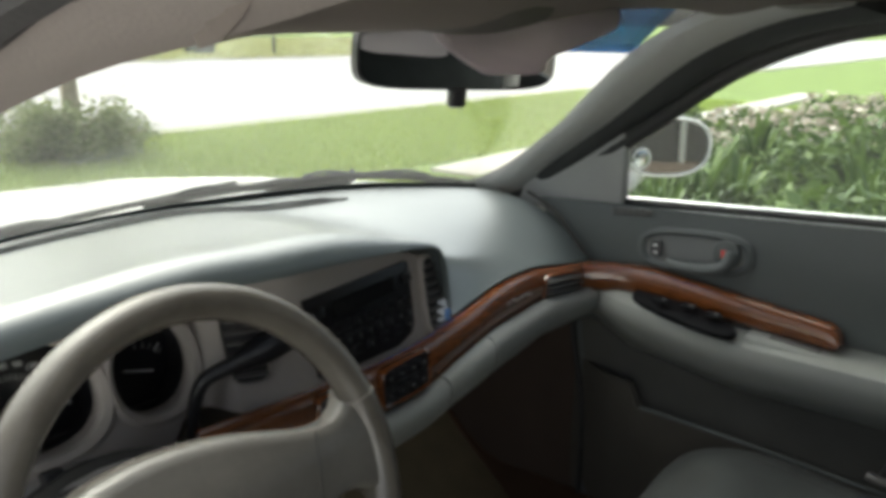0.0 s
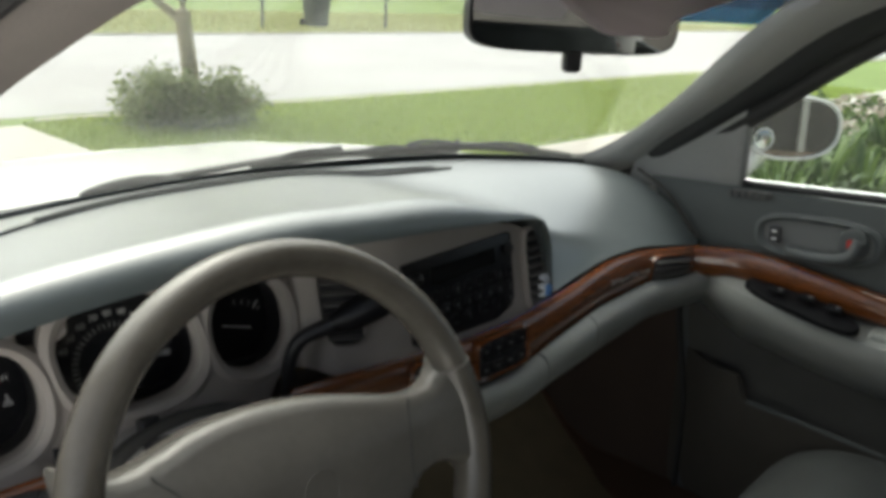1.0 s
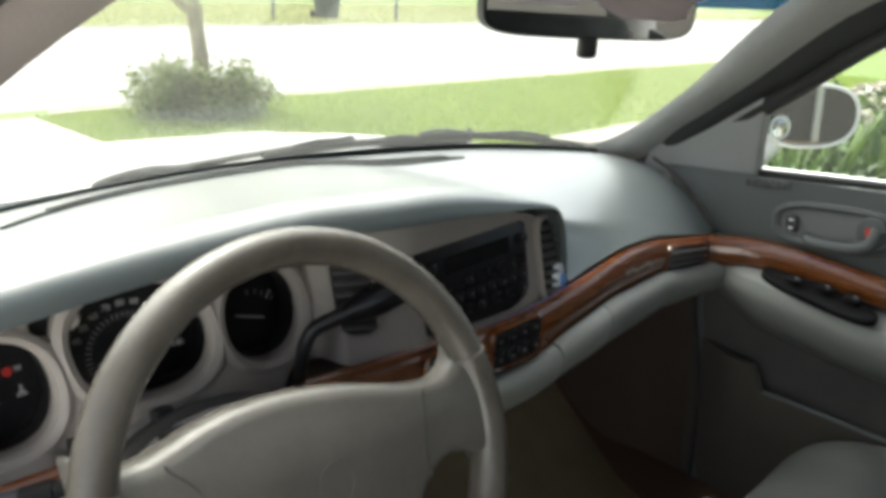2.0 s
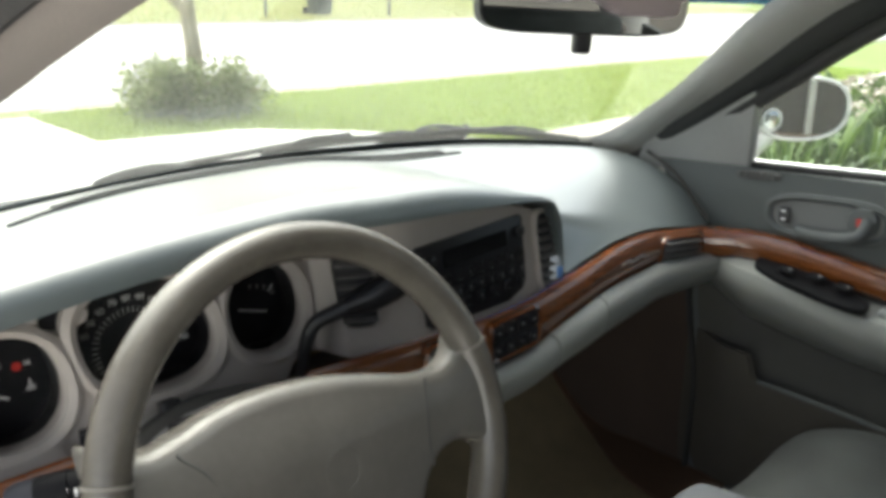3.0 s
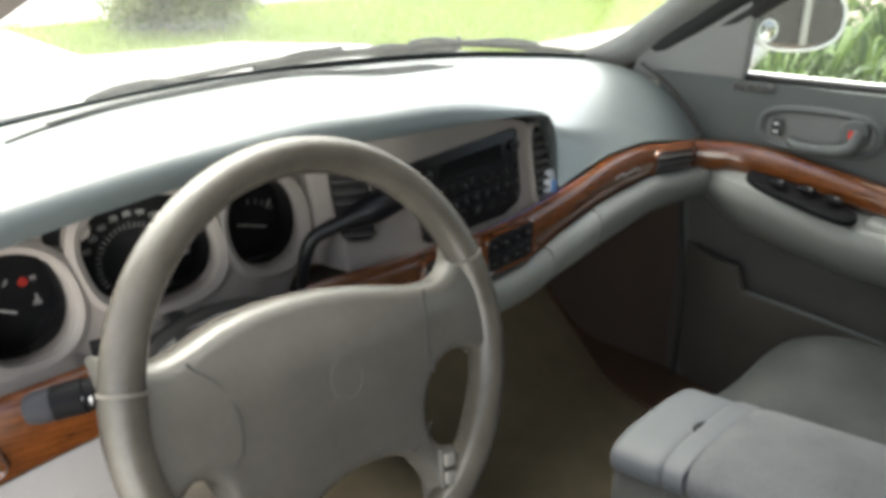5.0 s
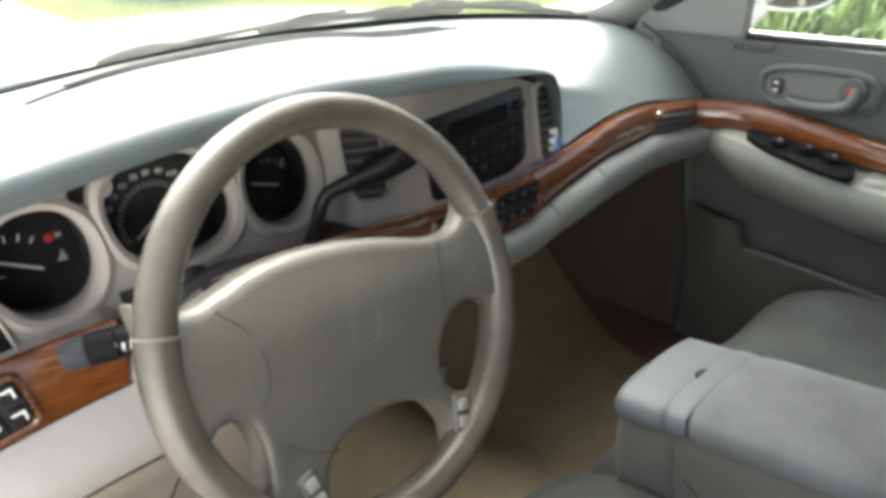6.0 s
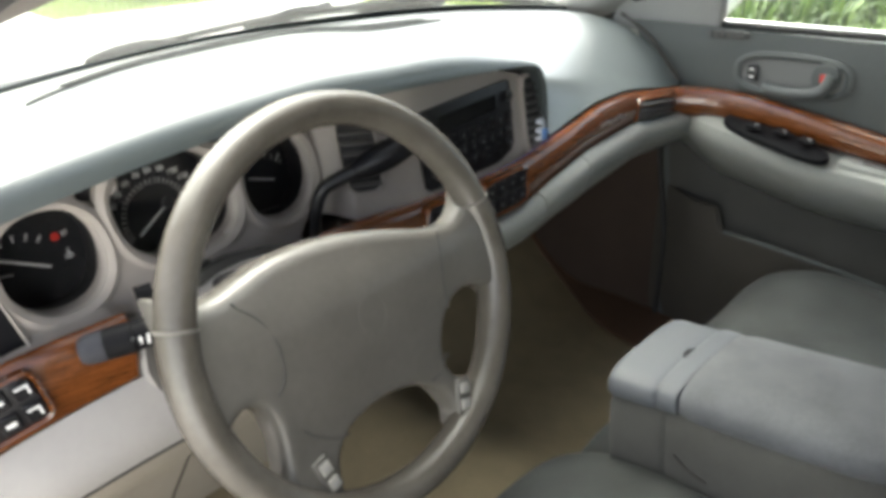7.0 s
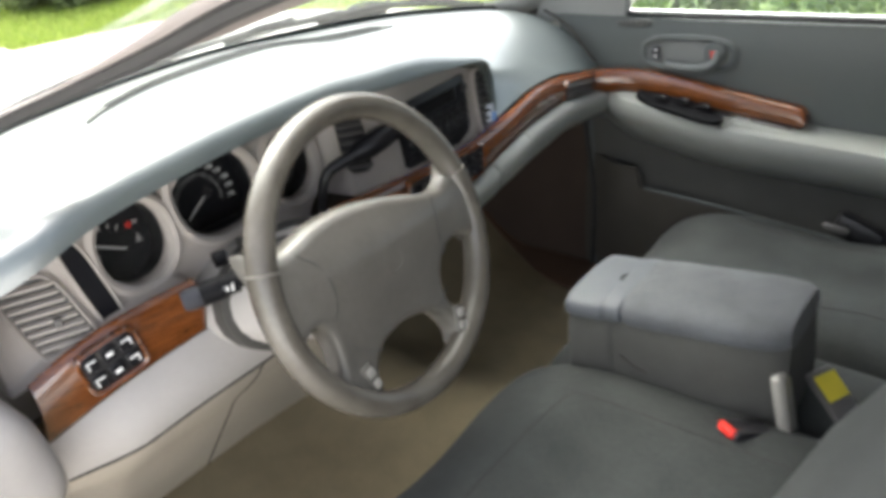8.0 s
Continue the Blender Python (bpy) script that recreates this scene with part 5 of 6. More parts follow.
seat_p = thing("passenger_seat", "grey velour passenger seat with stitched panels", "car seat")
base_p = part("seat_base", cushion_bm(0.215, 0.675, 0.08, 0.720, 0.567, 0.21, 0.022, 0.022, valley=0.020), M["cloth"], seat_p)
part("backrest", loft([[Vector((0.445 + rx * math.copysign(abs(c) ** 0.5, c), yb - 0.36 * (z - 0.5) + 0.07 * math.copysign(abs(s) ** 0.6, s), z)) for c, s in
                        [(math.cos(2 * math.pi * k / 32), math.sin(2 * math.pi * k / 32)) for k in range(32)]] for z, rx, yb in
                       ((0.50, 0.20, 0.12), (0.53, 0.23, 0.13), (0.70, 0.235, 0.125), (0.90, 0.23, 0.12), (1.02, 0.20, 0.12), (1.06, 0.15, 0.12))]), M["cloth"], seat_p)
part("base_frame", rbox(0.40, 0.50, 0.10, 0.02, 2, pose(0.445, 0.38, 0.335)), M["dark"], seat_p)

seat_d = thing("driver_seat", "grey velour driver's bench half with fold-down armrest", "car seat")
base_d = part("seat_base", cushion_bm(-0.66, -0.02, 0.02, 0.712, 0.582, 0.23, 0.018, 0.032), M["cloth"], seat_d)
part("backrest", loft([[Vector((-0.36 + rx * math.copysign(abs(c) ** 0.5, c), yb - 0.36 * (z - 0.5) + 0.075 * math.copysign(abs(s) ** 0.6, s), z)) for c, s in
                        [(math.cos(2 * math.pi * k / 32), math.sin(2 * math.pi * k / 32)) for k in range(32)]] for z, rx, yb in
                       ((0.50, 0.20, 0.19), (0.53, 0.235, 0.215), (0.70, 0.24, 0.215), (0.90, 0.235, 0.18), (1.02, 0.20, 0.18), (1.06, 0.15, 0.18))]), M["cloth"], seat_d)
part("base_frame", rbox(0.50, 0.50, 0.10, 0.02, 2, pose(-0.35, 0.36, 0.325)), M["dark"], seat_d)
mc = part("middle_base", cushion_bm(-0.025, 0.212, 0.05, 0.705, 0.552, 0.20, 0.015, 0.0), M["cloth"], seat_d, "narrow velour middle cushion")
part("base_frame", rbox(0.20, 0.50, 0.10, 0.02, 2, pose(0.095, 0.36, 0.325)), M["dark"], mc)



def seam(owner, base, pts):
    """A thin cord on a cushion along a line in plan, coloured for the shade in a stitched groove."""
    tree_ = bvhtree.BVHTree.FromPolygons([v.co.copy() for v in base.data.vertices], [tuple(p.vertices) for p in base.data.polygons])
    out = []
    for p in smooth_path([Vector((x, y, 0)) for x, y in pts], 30):
        h = tree_.ray_cast(base.matrix_world.inverted() @ Vector((p.x, p.y, 2)), Vector((0, 0, -1)))
        if h[0]:
            out.append(base.matrix_world @ h[0] + Vector((0, 0, -0.0005)))
    part("seam", tube(out, 0.0018, 6), M["seamcloth"], owner)


# Velour darkened so that the seam cords read as shaded grooves.
M["seamcloth"] = mat("seam shadowed velour", (0.022, 0.022, 0.020), 0.95, vary=0.2, vscale=30)
for sx in (0.315, 0.575):
    seam(seat_p, base_p, [(sx, 0.14), (sx, 0.35), (sx + 0.005 * (1 if sx > 0.4 else -1), 0.56)])
for sx in (-0.52, -0.16):
    seam(seat_d, base_d, [(sx, 0.20), (sx, 0.38), (sx, 0.56)])
seam(seat_d, base_d, [(-0.52, 0.56), (-0.42, 0.58), (-0.34, 0.585), (-0.26, 0.58), (-0.16, 0.56)])
# fold-down armrest on the middle seat
M["armplastic"] = mat("smooth grey plastic", (0.078, 0.084, 0.092), 0.55, spec=0.25, vary=0.15, vscale=8, bump=0.15)
AM = pose(0.0235, 0.470, 0.714, -7.5)          # y forward along it; tilts up to the rear


def arm_block(y0, y1, hw, top, bot, power=4.0, soft=0.0, rear=0.14, fore=0.14):
    """A rounded block along the armrest."""
    rings = []
    n = 18
    for i in range(n + 1):
        t = i / n
        e = abs(2 * t - 1)
        k = (1 - e ** 8) ** 0.5 if e < 1 else 0
        k = 1 - (rear if t < 0.5 else fore) * (1 - k) - soft * max(0.0, 1 - t / 0.3) ** 2
        y = mix(y0, y1, t)
        rings.append([Vector((x * k, y, mix((top + bot) / 2, z, k))) for x, z in ring2(0, (top + bot) / 2, hw, (top - bot) / 2, 36, power)])
    return loft(rings)


for nm, args, mm, lab in (("armrest", (-0.170, 0.0835, 0.0938, -0.012, -0.177, 4.6, 0.08, 0.14, 0.03), "armcloth", "grey velour fold-down armrest box"),
                          ("lid", (-0.172, 0.067, 0.0943, 0.006, -0.050, 3.0, 0.08, 0.14, 0.06), "lidcloth", "skylight-toned velour lid"),
                          ("latch_band", (0.0685, 0.0955, 0.0938, 0.002, -0.045, 3.2, 0.0, 0.04, 0.04), "armplastic", "grey plastic latch band"),
                          ("cup_holder", (0.097, 0.163, 0.0938, -0.001, -0.046, 3.2, 0.0, 0.04, 0.14), "armplastic", "smooth grey plastic front flap"),
                          ("front_pad", (0.0845, 0.1630, 0.0935, -0.014, -0.180, 3.6, 0.0, 0.05, 0.14), "armcloth", "velour front block")):
    bm = arm_block(*args)
    bm.transform(AM)
    if nm == "armrest":
        ar = part(nm, bm, M[mm], seat_d, lab)
    else:
        part(nm, bm, M[mm], ar, lab)
part("latch_button", slab([(-0.016, -0.004), (0.016, -0.004), (0.013, 0.003), (0.007, 0.008), (-0.003, 0.009), (-0.011, 0.005)], 0.004, 0.001, 1, AM @ pose(-0.0035, 0.0955, 0.0005, -90)), M["stalk"], ar, "dark thumb latch")
part("hinge_plate", rbox(0.040, 0.020, 0.105, 0.009, 3, AM @ pose(-0.0775, -0.166, -0.120, -8)), M["rocker"], ar, "pale plastic hinge plate")
part("tear", tube([AM @ Vector((-0.0950, 0.070, -0.085)), AM @ Vector((-0.0955, 0.050, -0.100)), AM @ Vector((-0.0955, 0.028, -0.108))], 0.0016, 6), M["dark"], ar)

# belt buckles between the seats
bk = thing("seat_belt_buckle", "black seat belt buckle with red release button", "seat belt")
BM_ = pose(-0.105, 0.320, 0.590, 20, 0, 60)
part("case", rbox(0.04, 0.085, 0.022, 0.007, 2, BM_), M["black"], bk)
part("release_button", rbox(0.030, 0.014, 0.014, 0.004, 2, BM_ @ pose(0, 0.040, 0.003)), M["red"], bk, "red release button")
part("strap", rbox(0.03, 0.16, 0.004, 0.001, 1, BM_ @ pose(0, -0.11, -0.006, 8)), M["rubber"], bk)
bt = thing("seat_belt_tag", "yellow label on the folded middle belt", "seat belt")
TM = pose(0.030, 0.243, 0.600, 35, 0, -25)
part("tongue", rbox(0.05, 0.08, 0.012, 0.005, 2, TM), M["slat"], bt)
part("label", rbox(0.042, 0.040, 0.003, 0.001, 1, TM @ pose(0, 0.01, 0.008)), mat("yellow label", (0.62, 0.52, 0.03), 0.6, vary=0.3, vscale=60), bt, "yellow warning label")
bk2 = thing("seat_belt_buckle", "black belt anchor beside the passenger seat", "seat belt")
part("case", rbox(0.035, 0.10, 0.05, 0.012, 2, pose(0.655, 0.335, 0.575, 20, 0, 0)), M["black"], bk2)
part("plate", rbox(0.02, 0.05, 0.012, 0.004, 1, pose(0.63, 0.375, 0.585, 10)), M["slat"], bk2)

# ---------------------------------------------------------------- floor and cabin shell
def floor_z(x, y):
    hump = 0.085 * math.exp(-((x) / 0.13) ** 2)
    toe = 0.30 * sstep(1.12, 1.55, y) + 0.18 * sstep(1.35, 1.6, y)
    return 0.285 + hump + toe + 0.004 * noise.noise(Vector((x * 9, y * 9, 0)))


solid("floor", surf(lambda x, y: Vector((x, y, floor_z(x, y))), lin(-0.76, 0.76, 50), lin(-1.7, 1.62, 70), 0.02), M["carpet"], "worn tan carpeted car floor", "carpet", kind="structure")
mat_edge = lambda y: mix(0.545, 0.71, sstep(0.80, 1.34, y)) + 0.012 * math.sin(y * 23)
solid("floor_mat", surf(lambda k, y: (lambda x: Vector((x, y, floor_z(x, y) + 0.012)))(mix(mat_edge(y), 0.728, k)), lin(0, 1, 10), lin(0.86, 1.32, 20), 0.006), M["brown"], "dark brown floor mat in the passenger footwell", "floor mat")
solid("wall_front", rbox(1.54, 0.03, 0.55, 0.01, 1, pose(0, 1.60, 0.57)), M["dark"], "dark firewall behind the dashboard", "wall", kind="structure")
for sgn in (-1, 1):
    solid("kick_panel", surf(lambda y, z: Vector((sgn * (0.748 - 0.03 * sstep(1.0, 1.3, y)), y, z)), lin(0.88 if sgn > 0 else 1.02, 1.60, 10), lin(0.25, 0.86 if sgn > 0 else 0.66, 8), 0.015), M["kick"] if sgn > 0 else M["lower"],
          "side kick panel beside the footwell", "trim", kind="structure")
solid("door_sill", rbox(0.12, 2.6, 0.10, 0.03, 3, pose(-0.80, -0.1, 0.27)), M["lower"], "pale plastic sill of the open doorway", "sill", kind="structure")
# rear of the cabin
rb = thing("rear_bench", "grey velour rear bench seat", "car seat")
part("seat_base", cushion_bm(-0.62, 0.62, -1.25, -0.62, 0.53, 0.22, 0.02, 0.0), M["cloth"], rb)
part("backrest", rbox(1.24, 0.18, 0.60, 0.06, 3, pose(0, -1.40, 0.72, 18)), M["cloth"], rb)
solid("rear_shelf", rbox(1.30, 0.42, 0.03, 0.01, 2, pose(0, -1.72, 0.95)), M["liner"], "fabric shelf below the rear window", "shelf", kind="structure")
solid("wall_rear", rbox(1.50, 0.03, 0.70, 0.01, 1, pose(0, -1.72, 0.60)), M["dark"], "panel behind the rear bench", "wall", kind="structure")
for sgn in (-1, 1):
    solid("centre_post", tube([(sgn * 0.76, -0.42, 0.35), (sgn * 0.755, -0.42, 0.95), (sgn * 0.66, -0.42, 1.20), (sgn * 0.595, -0.42, 1.36)], 0.055, 10, 16), M["pillar"],
          "grey trimmed post between the doors", "pillar", kind="structure")
    solid("rear_post", tube([(sgn * 0.70, -1.75, 0.90), (sgn * 0.62, -1.60, 1.20), (sgn * 0.56, -1.45, 1.35)], 0.10, 10, 12), M["pillar"], "grey trimmed rear roof post", "pillar", kind="structure")
    solid("rear_door_panel", surf(lambda y, z: Vector((sgn * 0.735, y, z)), lin(-1.55, -0.47, 6), lin(0.27, 0.97, 6), 0.02), M["door"], "grey rear door panel", "door", kind="structure")

# ---------------------------------------------------------------- hood, cowl, wipers
def hood_pt(x, s):
    y0 = base_y(x * 0.93) + 0.075
    y = mix(y0, 2.55 - 0.35 * (x / 0.85) ** 4, s)
    z = 0.930 - 0.020 * (x / 0.75) ** 2 - 0.085 * s - 0.10 * s ** 5 + 0.012 * math.exp(-((abs(x) - 0.42) / 0.05) ** 2) * (1 - s)
    return Vector((x, y, z))


solid("hood", surf(hood_pt, lin(-0.86, 0.86, 36), lin(0, 1, 24), 0.01), M["paint"], "white painted car hood with shallow creases", "car hood", kind="structure")
solid("cowl", surf(lambda x, s: Vector((x, base_y(x * 0.95) + 0.005 + 0.085 * s, 0.925 - 0.02 * (x / 0.75) ** 2 - 0.010 * math.sin(math.pi * s))), lin(-0.80, 0.80, 30), lin(0, 1, 6), 0.02), M["black"],
      "black plastic cowl below the windshield", "cowl", kind="structure")
for sgn in (-1, 1):
    solid("fender", surf(lambda y, s: Vector((sgn * (0.86 + 0.05 * math.sin(s * 2.2)), y, mix(0.885 - 0.10 * sstep(1.2, 2.3, y) - 0.09 * sstep(2.0, 2.4, y), 0.30, s))), lin(1.05, 2.45, 14), lin(0, 1, 8), 0.012), M["paint"],
          "white painted front fender", "fender", kind="structure")
for x0, x1, px, up_ in ((0.08, 0.50, -0.13, 0.0), (0.36, 0.73, 0.44, 0.010)):
    w = thing("wiper", "black windshield wiper resting on the cowl", "wiper", group="windshield wipers")
    P0 = [(x, base_y(x) + 0.035, 0.946 + up_ - 0.022 * (x / 0.7) ** 2 + 0.010 * math.sin(math.pi * (x - x0) / (x1 - x0))) for x in lin(x0, x1, 14)]
    part("blade", tube(P0, lambda t: 0.0055, 8, 0, 1.4), M["rubber"], w)
    part("bridge", tube([(q[0], q[1] + 0.004, q[2] + 0.008 + 0.004 * math.sin(3 * math.pi * i / 9)) for i, q in enumerate(P0[2:12])], 0.004, 6, 24), M["black"], w)
    part("arm", tube([(px, base_y(px) + 0.075, 0.932), (px + 0.10, base_y(px + 0.1) + 0.065, 0.940), (P0[6][0], P0[6][1] + 0.012, P0[6][2] + 0.011)], lambda t: 0.008 - 0.003 * t, 8, 14), M["black"], w)
    part("pivot", tube([(px + q, base_y(px + q) + 0.060, 0.934 + 0.004 * q) for q in lin(-0.09, 0.09, 15)], lambda t: 0.004 + 0.013 * math.sin(math.pi * t) ** 0.8, 12), M["rubber"], w, "dark pivot cap")

# ---------------------------------------------------------------- outdoors
solid("ground", surf(lambda x, y: Vector((x, y, -0.03)), lin(-150, 250, 9), lin(-150, 300, 9), 0.0), M["soil"], "grassy ground reaching the horizon", "ground", kind="structure")
solid("driveway", rbox(9.4, 15.0, 0.10, 0.01, 2, pose(-2.80, 0.40, -0.05)), M["concrete"], "pale worn concrete driveway", "driveway", kind="structure")
solid("road", rbox(160, 11.0, 0.10, 0.01, 1, pose(30, 14.0, -0.075)), M["road"], "sunlit pale concrete road", "road", kind="structure")
solid("curb", rbox(158, 0.16, 0.14, 0.03, 2, pose(81.1, 8.15, -0.065)), M["concrete"], "pale concrete curb", "curb", kind="structure")
solid("curb", rbox(160, 0.16, 0.14, 0.03, 2, pose(30, 19.6, -0.05)), M["concrete"], "pale concrete curb across the road", "curb", kind="structure")
rng = np.random.default_rng(4)


def blades(name, n, x0, x1, y0, y1, h, w, material, label, keep=None):
    """Grass as many three-cornered blades."""
    x, y = rng.uniform(x0, x1, n), rng.uniform(y0, y1, n)
    if keep is not None:
        k = keep(x, y)
        x, y = x[k], y[k]
    n = len(x)
    a = rng.uniform(0, 2 * np.pi, n)
    hh = h * rng.uniform(0.6, 1.3, n)
    lean = rng.normal(0, 0.45, (n, 2)) * hh[:, None]
    ww = w * rng.uniform(0.7, 1.4, n)
    c, s = np.cos(a) * ww, np.sin(a) * ww
    z0 = np.full(n, -0.03)
    v = np.stack([np.stack([x - c, y - s, z0], 1), np.stack([x + c, y + s, z0], 1), np.stack([x + lean[:, 0], y + lean[:, 1], z0 + hh], 1)], 1)
    return tagged(new(name, quads(name, v, 3, material)), label, "grass", kind="stuff")


blades("grass", 160000, 1.92, 14.0, 1.9, 8.05, 0.055, 0.010, M["grass"], "bright green mown lawn beside the driveway", lambda x, y: ((y > 3.55) | ((y > 0.25 + 0.56 * (x + 0.75)) & (x > 1.95))) & ~((x > 4.75) & (y > 4.2) & (y < 4.95)))
blades("grass", 30000, 5, 45, 19.8, 34, 0.10, 0.03, M["washed_grass"], "pale green lawn across the road")


def leaves(name, centres, size, material, aspect=0.45, droop=0.0):
    """Many pointed leaves (four corners each) about given places, turned at random."""
    n = len(centres)
    d = rng.normal(0, 1, (n, 3))
    d[:, 2] = d[:, 2] * 0.6 - droop
    d /= np.linalg.norm(d, axis=1)[:, None]
    r = rng.normal(0, 1, (n, 3))
    s = np.cross(d, r)
    s /= np.linalg.norm(s, axis=1)[:, None]
    L = size * rng.uniform(0.6, 1.35, n)[:, None]
    c = np.asarray(centres)
    v = np.stack([c, c + d * L * 0.5 + s * L * aspect * 0.5, c + d * L, c + d * L * 0.5 - s * L * aspect * 0.5], 1)
    return quads(name, v, 4, material)


# round shrub by the street, and the tree that grows out of it
bush = thing("shrub", "rounded grey-green leafy shrub on the lawn", "bush")
stems = []
pts = []
for i in range(80):
    a, e = rng.uniform(0, 2 * np.pi), rng.uniform(0.05, 1.0)
    r = rng.uniform(0.65, 1.0)
    tip = np.array([math.cos(a) * math.cos(e) * 0.74 * r, math.sin(a) * math.cos(e) * 0.62 * r, 0.05 + 0.56 * math.sin(e) * r * rng.uniform(0.85, 1.15)])
    stems.append(tube([(0, 0, -0.05), tuple(tip * [0.4, 0.4, 0.6]), tuple(tip)], lambda t: 0.009 * (1 - 0.8 * t) + 0.001, 5, 6))
    m_ = 130
    t = rng.uniform(0.35, 1.08, m_)[:, None]
    pts.append(tip[None, :] * t + rng.normal(0, 0.055, (m_, 3)))
BX, BY = 3.18, 7.35
bm = joined(stems)
bm.transform(pose(BX, BY, 0))
part("stems", bm, M["bark"], bush)
pts = np.concatenate(pts) + [BX, BY, 0]
pts[:, 2] = np.maximum(pts[:, 2], 0.0)
cr = new("crown", leaves("crown", pts, 0.055, M["shrub"], 0.5))
cr.parent = bush

tree = thing("tree", "slim pale-barked young tree rising from the shrub", "tree")
tx, ty = 3.42, 7.75
part("trunk", tube([(tx, ty, -0.05), (tx - 0.01, ty, 0.5), (tx - 0.05, ty, 0.9), (tx - 0.04, ty, 1.6), (tx - 0.02, ty, 2.4)], lambda t: 0.085 * (1 - 0.35 * t), 12, 20), M["bark"], tree)
tips = []
limbs = []
for i in range(9):
    a = i * 2.4
    z0 = 0.95 + 0.2 * i if i else 0.85
    z0 = 0.85 if i == 0 else 1.6 + 0.12 * i
    tip = (tx + math.cos(a + 2.6) * rng.uniform(0.8, 1.3), ty + math.sin(a + 2.6) * rng.uniform(0.7, 1.2), z0 + rng.uniform(1.0, 1.6))
    limbs.append(tube([(tx - 0.03, ty, z0), ((tx + tip[0]) / 2 - 0.1, (ty + tip[1]) / 2, z0 + 0.55), tip], lambda t: 0.045 * (1 - 0.8 * t), 8, 10))
    tips.append(tip)
part("limbs", joined(limbs), M["bark"], tree)
cl = np.concatenate([np.array(t)[None, :] + rng.normal(0, 0.34, (420, 3)) for t in tips])
cl = cl[cl[:, 2] > 2.1]
cr = new("crown", leaves("crown", cl, 0.11, M["shrub"], 0.5))
cr.parent = tree

solid("walkway", rbox(12.0, 0.50, 0.08, 0.02, 2, pose(11.0, 4.60, -0.035, 0, 0, 1)), M["concrete"], "pale concrete walkway crossing the lawn", "path", kind="structure")

# grey wheeled bin and sign posts across the road
bin_ = thing("wheeled_bin", "dark grey wheeled refuse bin on the far verge", "bin")
part("body", loft([[Vector((15.96 + x, 22.42 + y, z)) for x, y in ring2(0, 0, r, r * 1.05, 24, 6)] for z, r in ((0.02, 0.27), (0.10, 0.29), (0.9, 0.35), (1.0, 0.36))]), M["bin"], bin_)
part("lid", rbox(0.78, 0.82, 0.08, 0.03, 2, pose(15.96, 22.42, 1.04, 4)), M["bin"], bin_)
for sx in (-0.3, 0.3):
    part("wheel", tube([(15.96 + sx - 0.03, 22.77, 0.12), (15.96 + sx + 0.03, 22.77, 0.12)], 0.12, 14), M["rubber"], bin_)
for x, y in ((13.75, 22.1), (17.6, 21.0)):
    p = thing("sign_post", "thin dark post on the grass across the road", "post")
    part("pole", tube([(x, y, -0.05), (x, y, 1.9)], 0.045, 8), M["bin"], p)
    part("cap", rbox(0.12, 0.12, 0.06, 0.02, 2, pose(x, y, 1.92)), M["bin"], p)

# garden bed beside the passenger door
solid("garden_bed", surf(lambda x, y: Vector((x, y, 0.005 + 0.03 * noise.noise(Vector((x * 2, y * 2, 3))))), lin(1.95, 5.6, 18), lin(-7.0, 1.5, 32), 0.0), M["mulch"], "mulched garden bed along the driveway", "garden", kind="structure")


def strap_plant(cx, cy, n, h, wid, spread):
    """Arching strap leaves rising from one root, each a bent tapering ribbon."""
    V = []
    for i in range(n):
        a = rng.uniform(0, 2 * np.pi)
        L = h * rng.uniform(0.65, 1.2)
        out = spread * rng.uniform(0.3, 1.0)
        d = np.array([math.cos(a), math.sin(a), 0])
        sd_ = np.array([-math.sin(a), math.cos(a), 0]) * wid * rng.uniform(0.6, 1.2)
        k = 6
        P = []
        for j in range(k + 1):
            t = j / k
            P.append(np.array([cx, cy, -0.02]) + d * out * t ** 1.6 + np.array([0, 0, L * (t - 0.42 * t ** 3 * min(1.6, out / 0.25))]))
        for j in range(k):
            w0, w1 = (math.sin(math.pi * min(1, 0.12 + 0.88 * j / k)) ** 0.6 if j else 0.5), math.sin(math.pi * min(0.999, 0.12 + 0.88 * (j + 1) / k)) ** 0.6
            V += [P[j] - sd_ * w0, P[j] + sd_ * w0, P[j + 1] + sd_ * w1, P[j + 1] - sd_ * w1]
    me = quads("foliage", np.array(V), 4, M["plant"])
    bm = bmesh.new()
    bm.from_mesh(me)
    bmesh.ops.remove_doubles(bm, verts=bm.verts, dist=1e-5)
    bm.to_mesh(me)
    bm.free()
    return me


def leafy_plant(n, rx, rz, size, aspect):
    """A mound of pointed leaves over many short stalks."""
    a, e, r = rng.uniform(0, 2 * np.pi, n), np.arcsin(rng.uniform(0.0, 1.0, n)), rng.uniform(0.55, 1.0, n) ** 0.5
    c = np.stack([np.cos(a) * np.cos(e) * rx * r, np.sin(a) * np.cos(e) * rx * r, rz * np.sin(e) * r], 1)
    return leaves("foliage", c, size, M["plant"], aspect, 0.25)


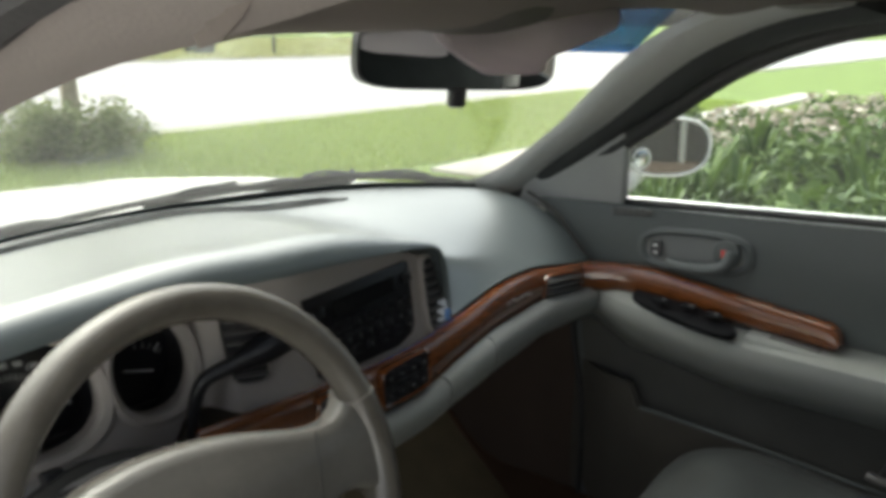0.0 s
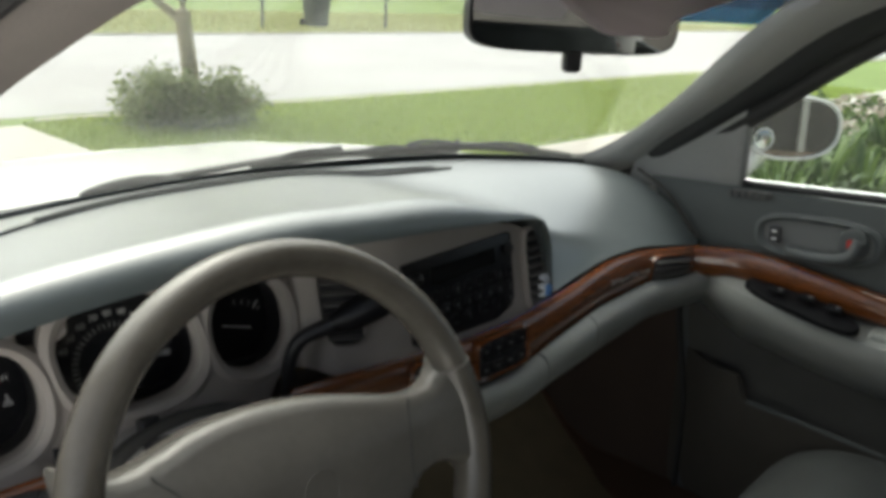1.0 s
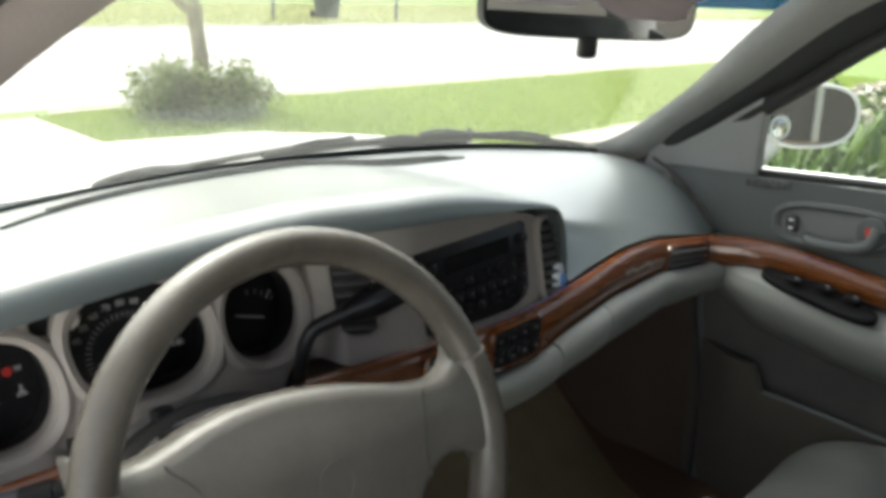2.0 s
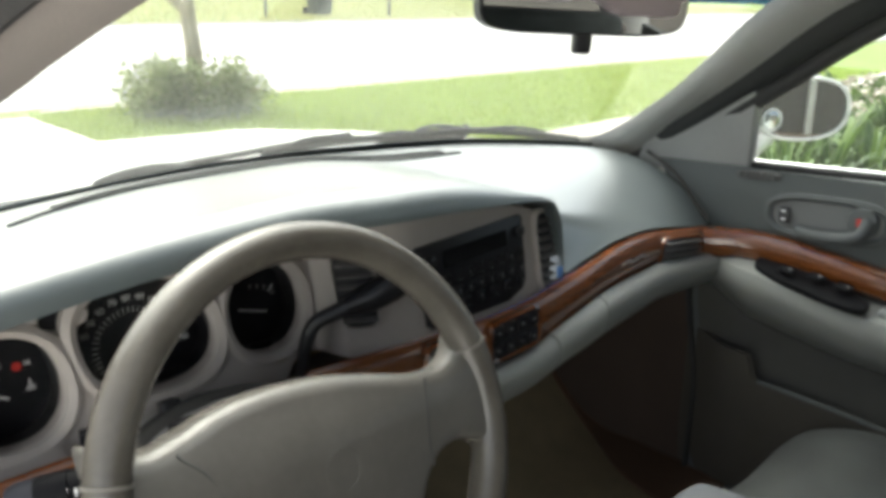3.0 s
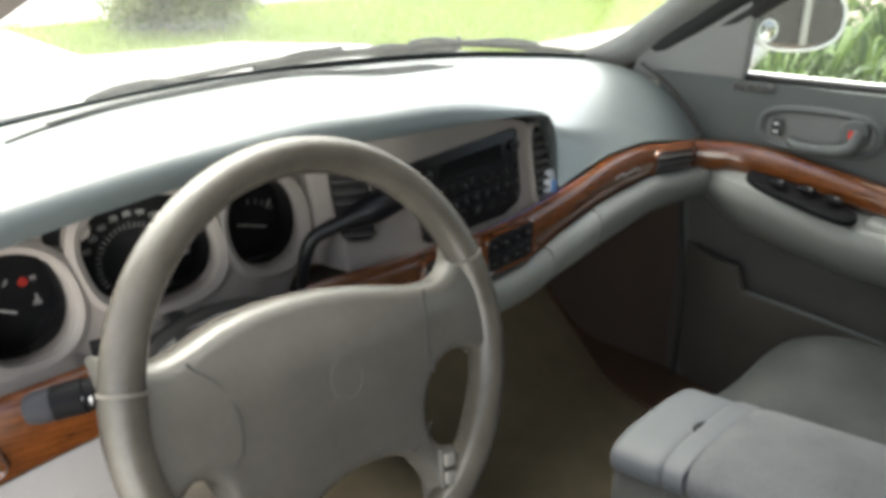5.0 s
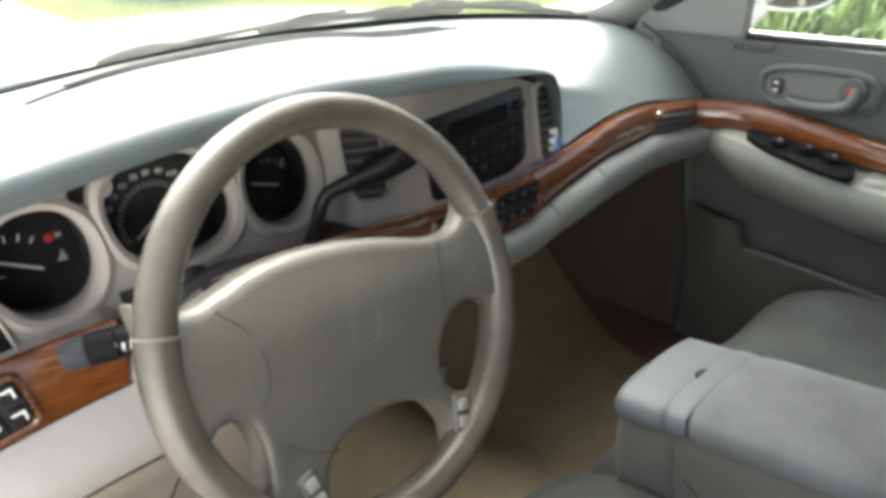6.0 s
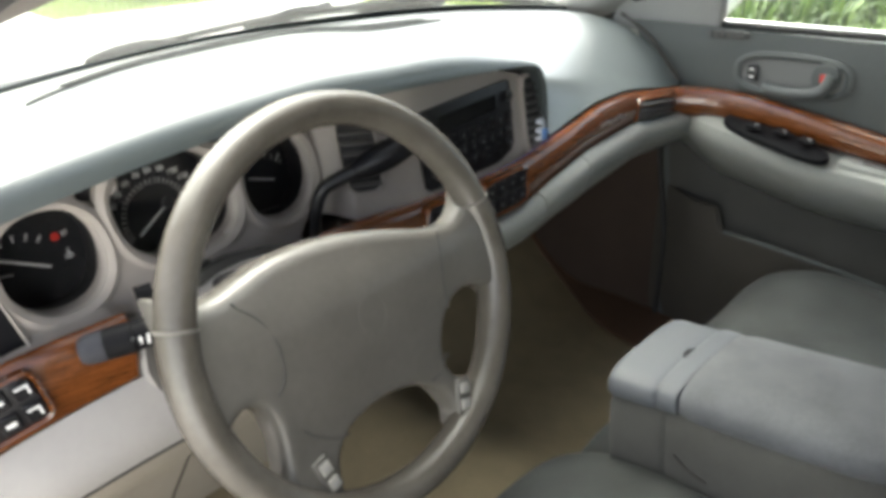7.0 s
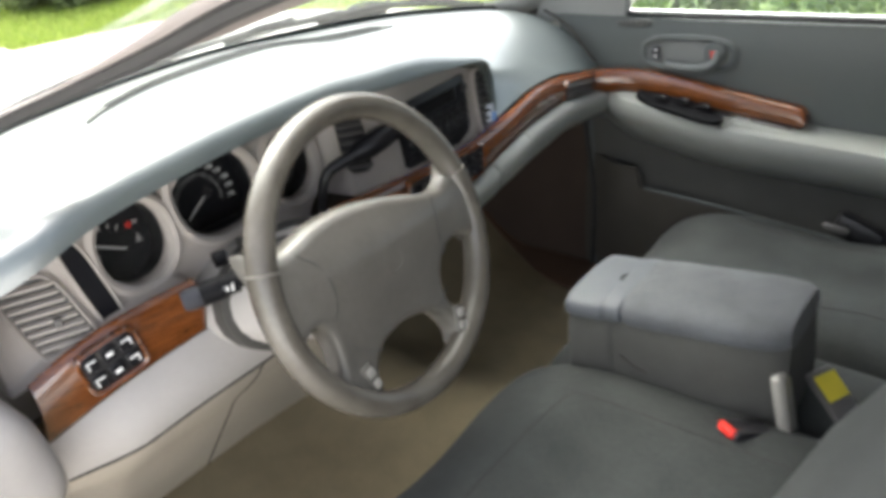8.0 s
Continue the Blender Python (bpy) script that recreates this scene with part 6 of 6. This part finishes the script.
kinds = [strap_plant(0, 0, 90, 0.90, 0.019, 0.46), strap_plant(0, 0, 80, 0.85, 0.028, 0.50), strap_plant(0, 0, 100, 0.95, 0.012, 0.42),
         leafy_plant(800, 0.36, 0.80, 0.11, 0.36), leafy_plant(560, 0.34, 0.70, 0.15, 0.40), leafy_plant(1200, 0.38, 0.85, 0.075, 0.45)]
labels = ["lush green strap-leaved garden plant"] * 3 + ["dense leafy green garden plant"] * 3
for i in range(150):
    y = -1.8 + (i % 15) * 0.36 + rng.uniform(-0.16, 0.16)
    x = 2.02 + (i // 15) * 0.36 + rng.uniform(-0.14, 0.14)
    k = int(rng.integers(0, 6)) if i >= 105 else (0, 2, 1, 1, 0, 5)[int(rng.integers(0, 6))]
    if y > -0.12 + 0.56 * (x + 0.75):
        continue
    p = thing("garden_plant", labels[k], "plant", group="plants in the garden bed")
    f = new("foliage", kinds[k])
    f.parent = p
    p.matrix_world = pose(x, y, -0.02, 0, 0, rng.uniform(0, 360)) @ Matrix.Scale(rng.uniform(0.7, 1.1), 4)
# low flowering mounds behind the bed
mound = leafy_plant(500, 0.42, 0.55, 0.11, 0.45)
a_, e_ = rng.uniform(0, 2 * np.pi, 130), np.arcsin(rng.uniform(0.25, 1.0, 130))
bloom = leaves("blossom", np.stack([np.cos(a_) * np.cos(e_) * 0.43, np.sin(a_) * np.cos(e_) * 0.43, 0.57 * np.sin(e_)], 1), 0.075, M["blossom"], 0.8)
for i in range(26):
    p = thing("flowering_plant", "low garden plant covered in pale pink blossom", "plant", group="flowering plants behind the bed")
    for nm_, me_ in (("foliage", mound), ("blossom", bloom)):
        f = new(nm_, me_)
        f.parent = p
    p.matrix_world = pose(5.7 + (i % 13) * 0.42 + rng.uniform(-0.15, 0.15), 2.45 - 0.07 * (i % 13) + (i // 13) * 0.5 + rng.uniform(-0.1, 0.1), -0.02, 0, 0, rng.uniform(0, 360)) @ Matrix.Scale(rng.uniform(0.75, 1.1), 4)
blades("grass", 70000, 5.7, 26, -6, 3.5, 0.08, 0.018, M["grass"], "green lawn behind the garden bed")
# the house that stands behind the car
solid("wall_house", rbox(14, 0.3, 3.2, 0.01, 1, pose(-1.0, -7.2, 1.6)), mat("house siding", (0.085, 0.08, 0.07), 0.8, vary=0.3, vscale=2, bump=0.2, bscale=30), "plain dark brick house wall behind the driveway", "wall", kind="structure")

solid("downspout", rbox(0.075, 0.07, 3.1, 0.012, 2, pose(2.72, -6.995, 1.55)), M["paint"], "white painted downspout on the house wall", "downspout", kind="structure")
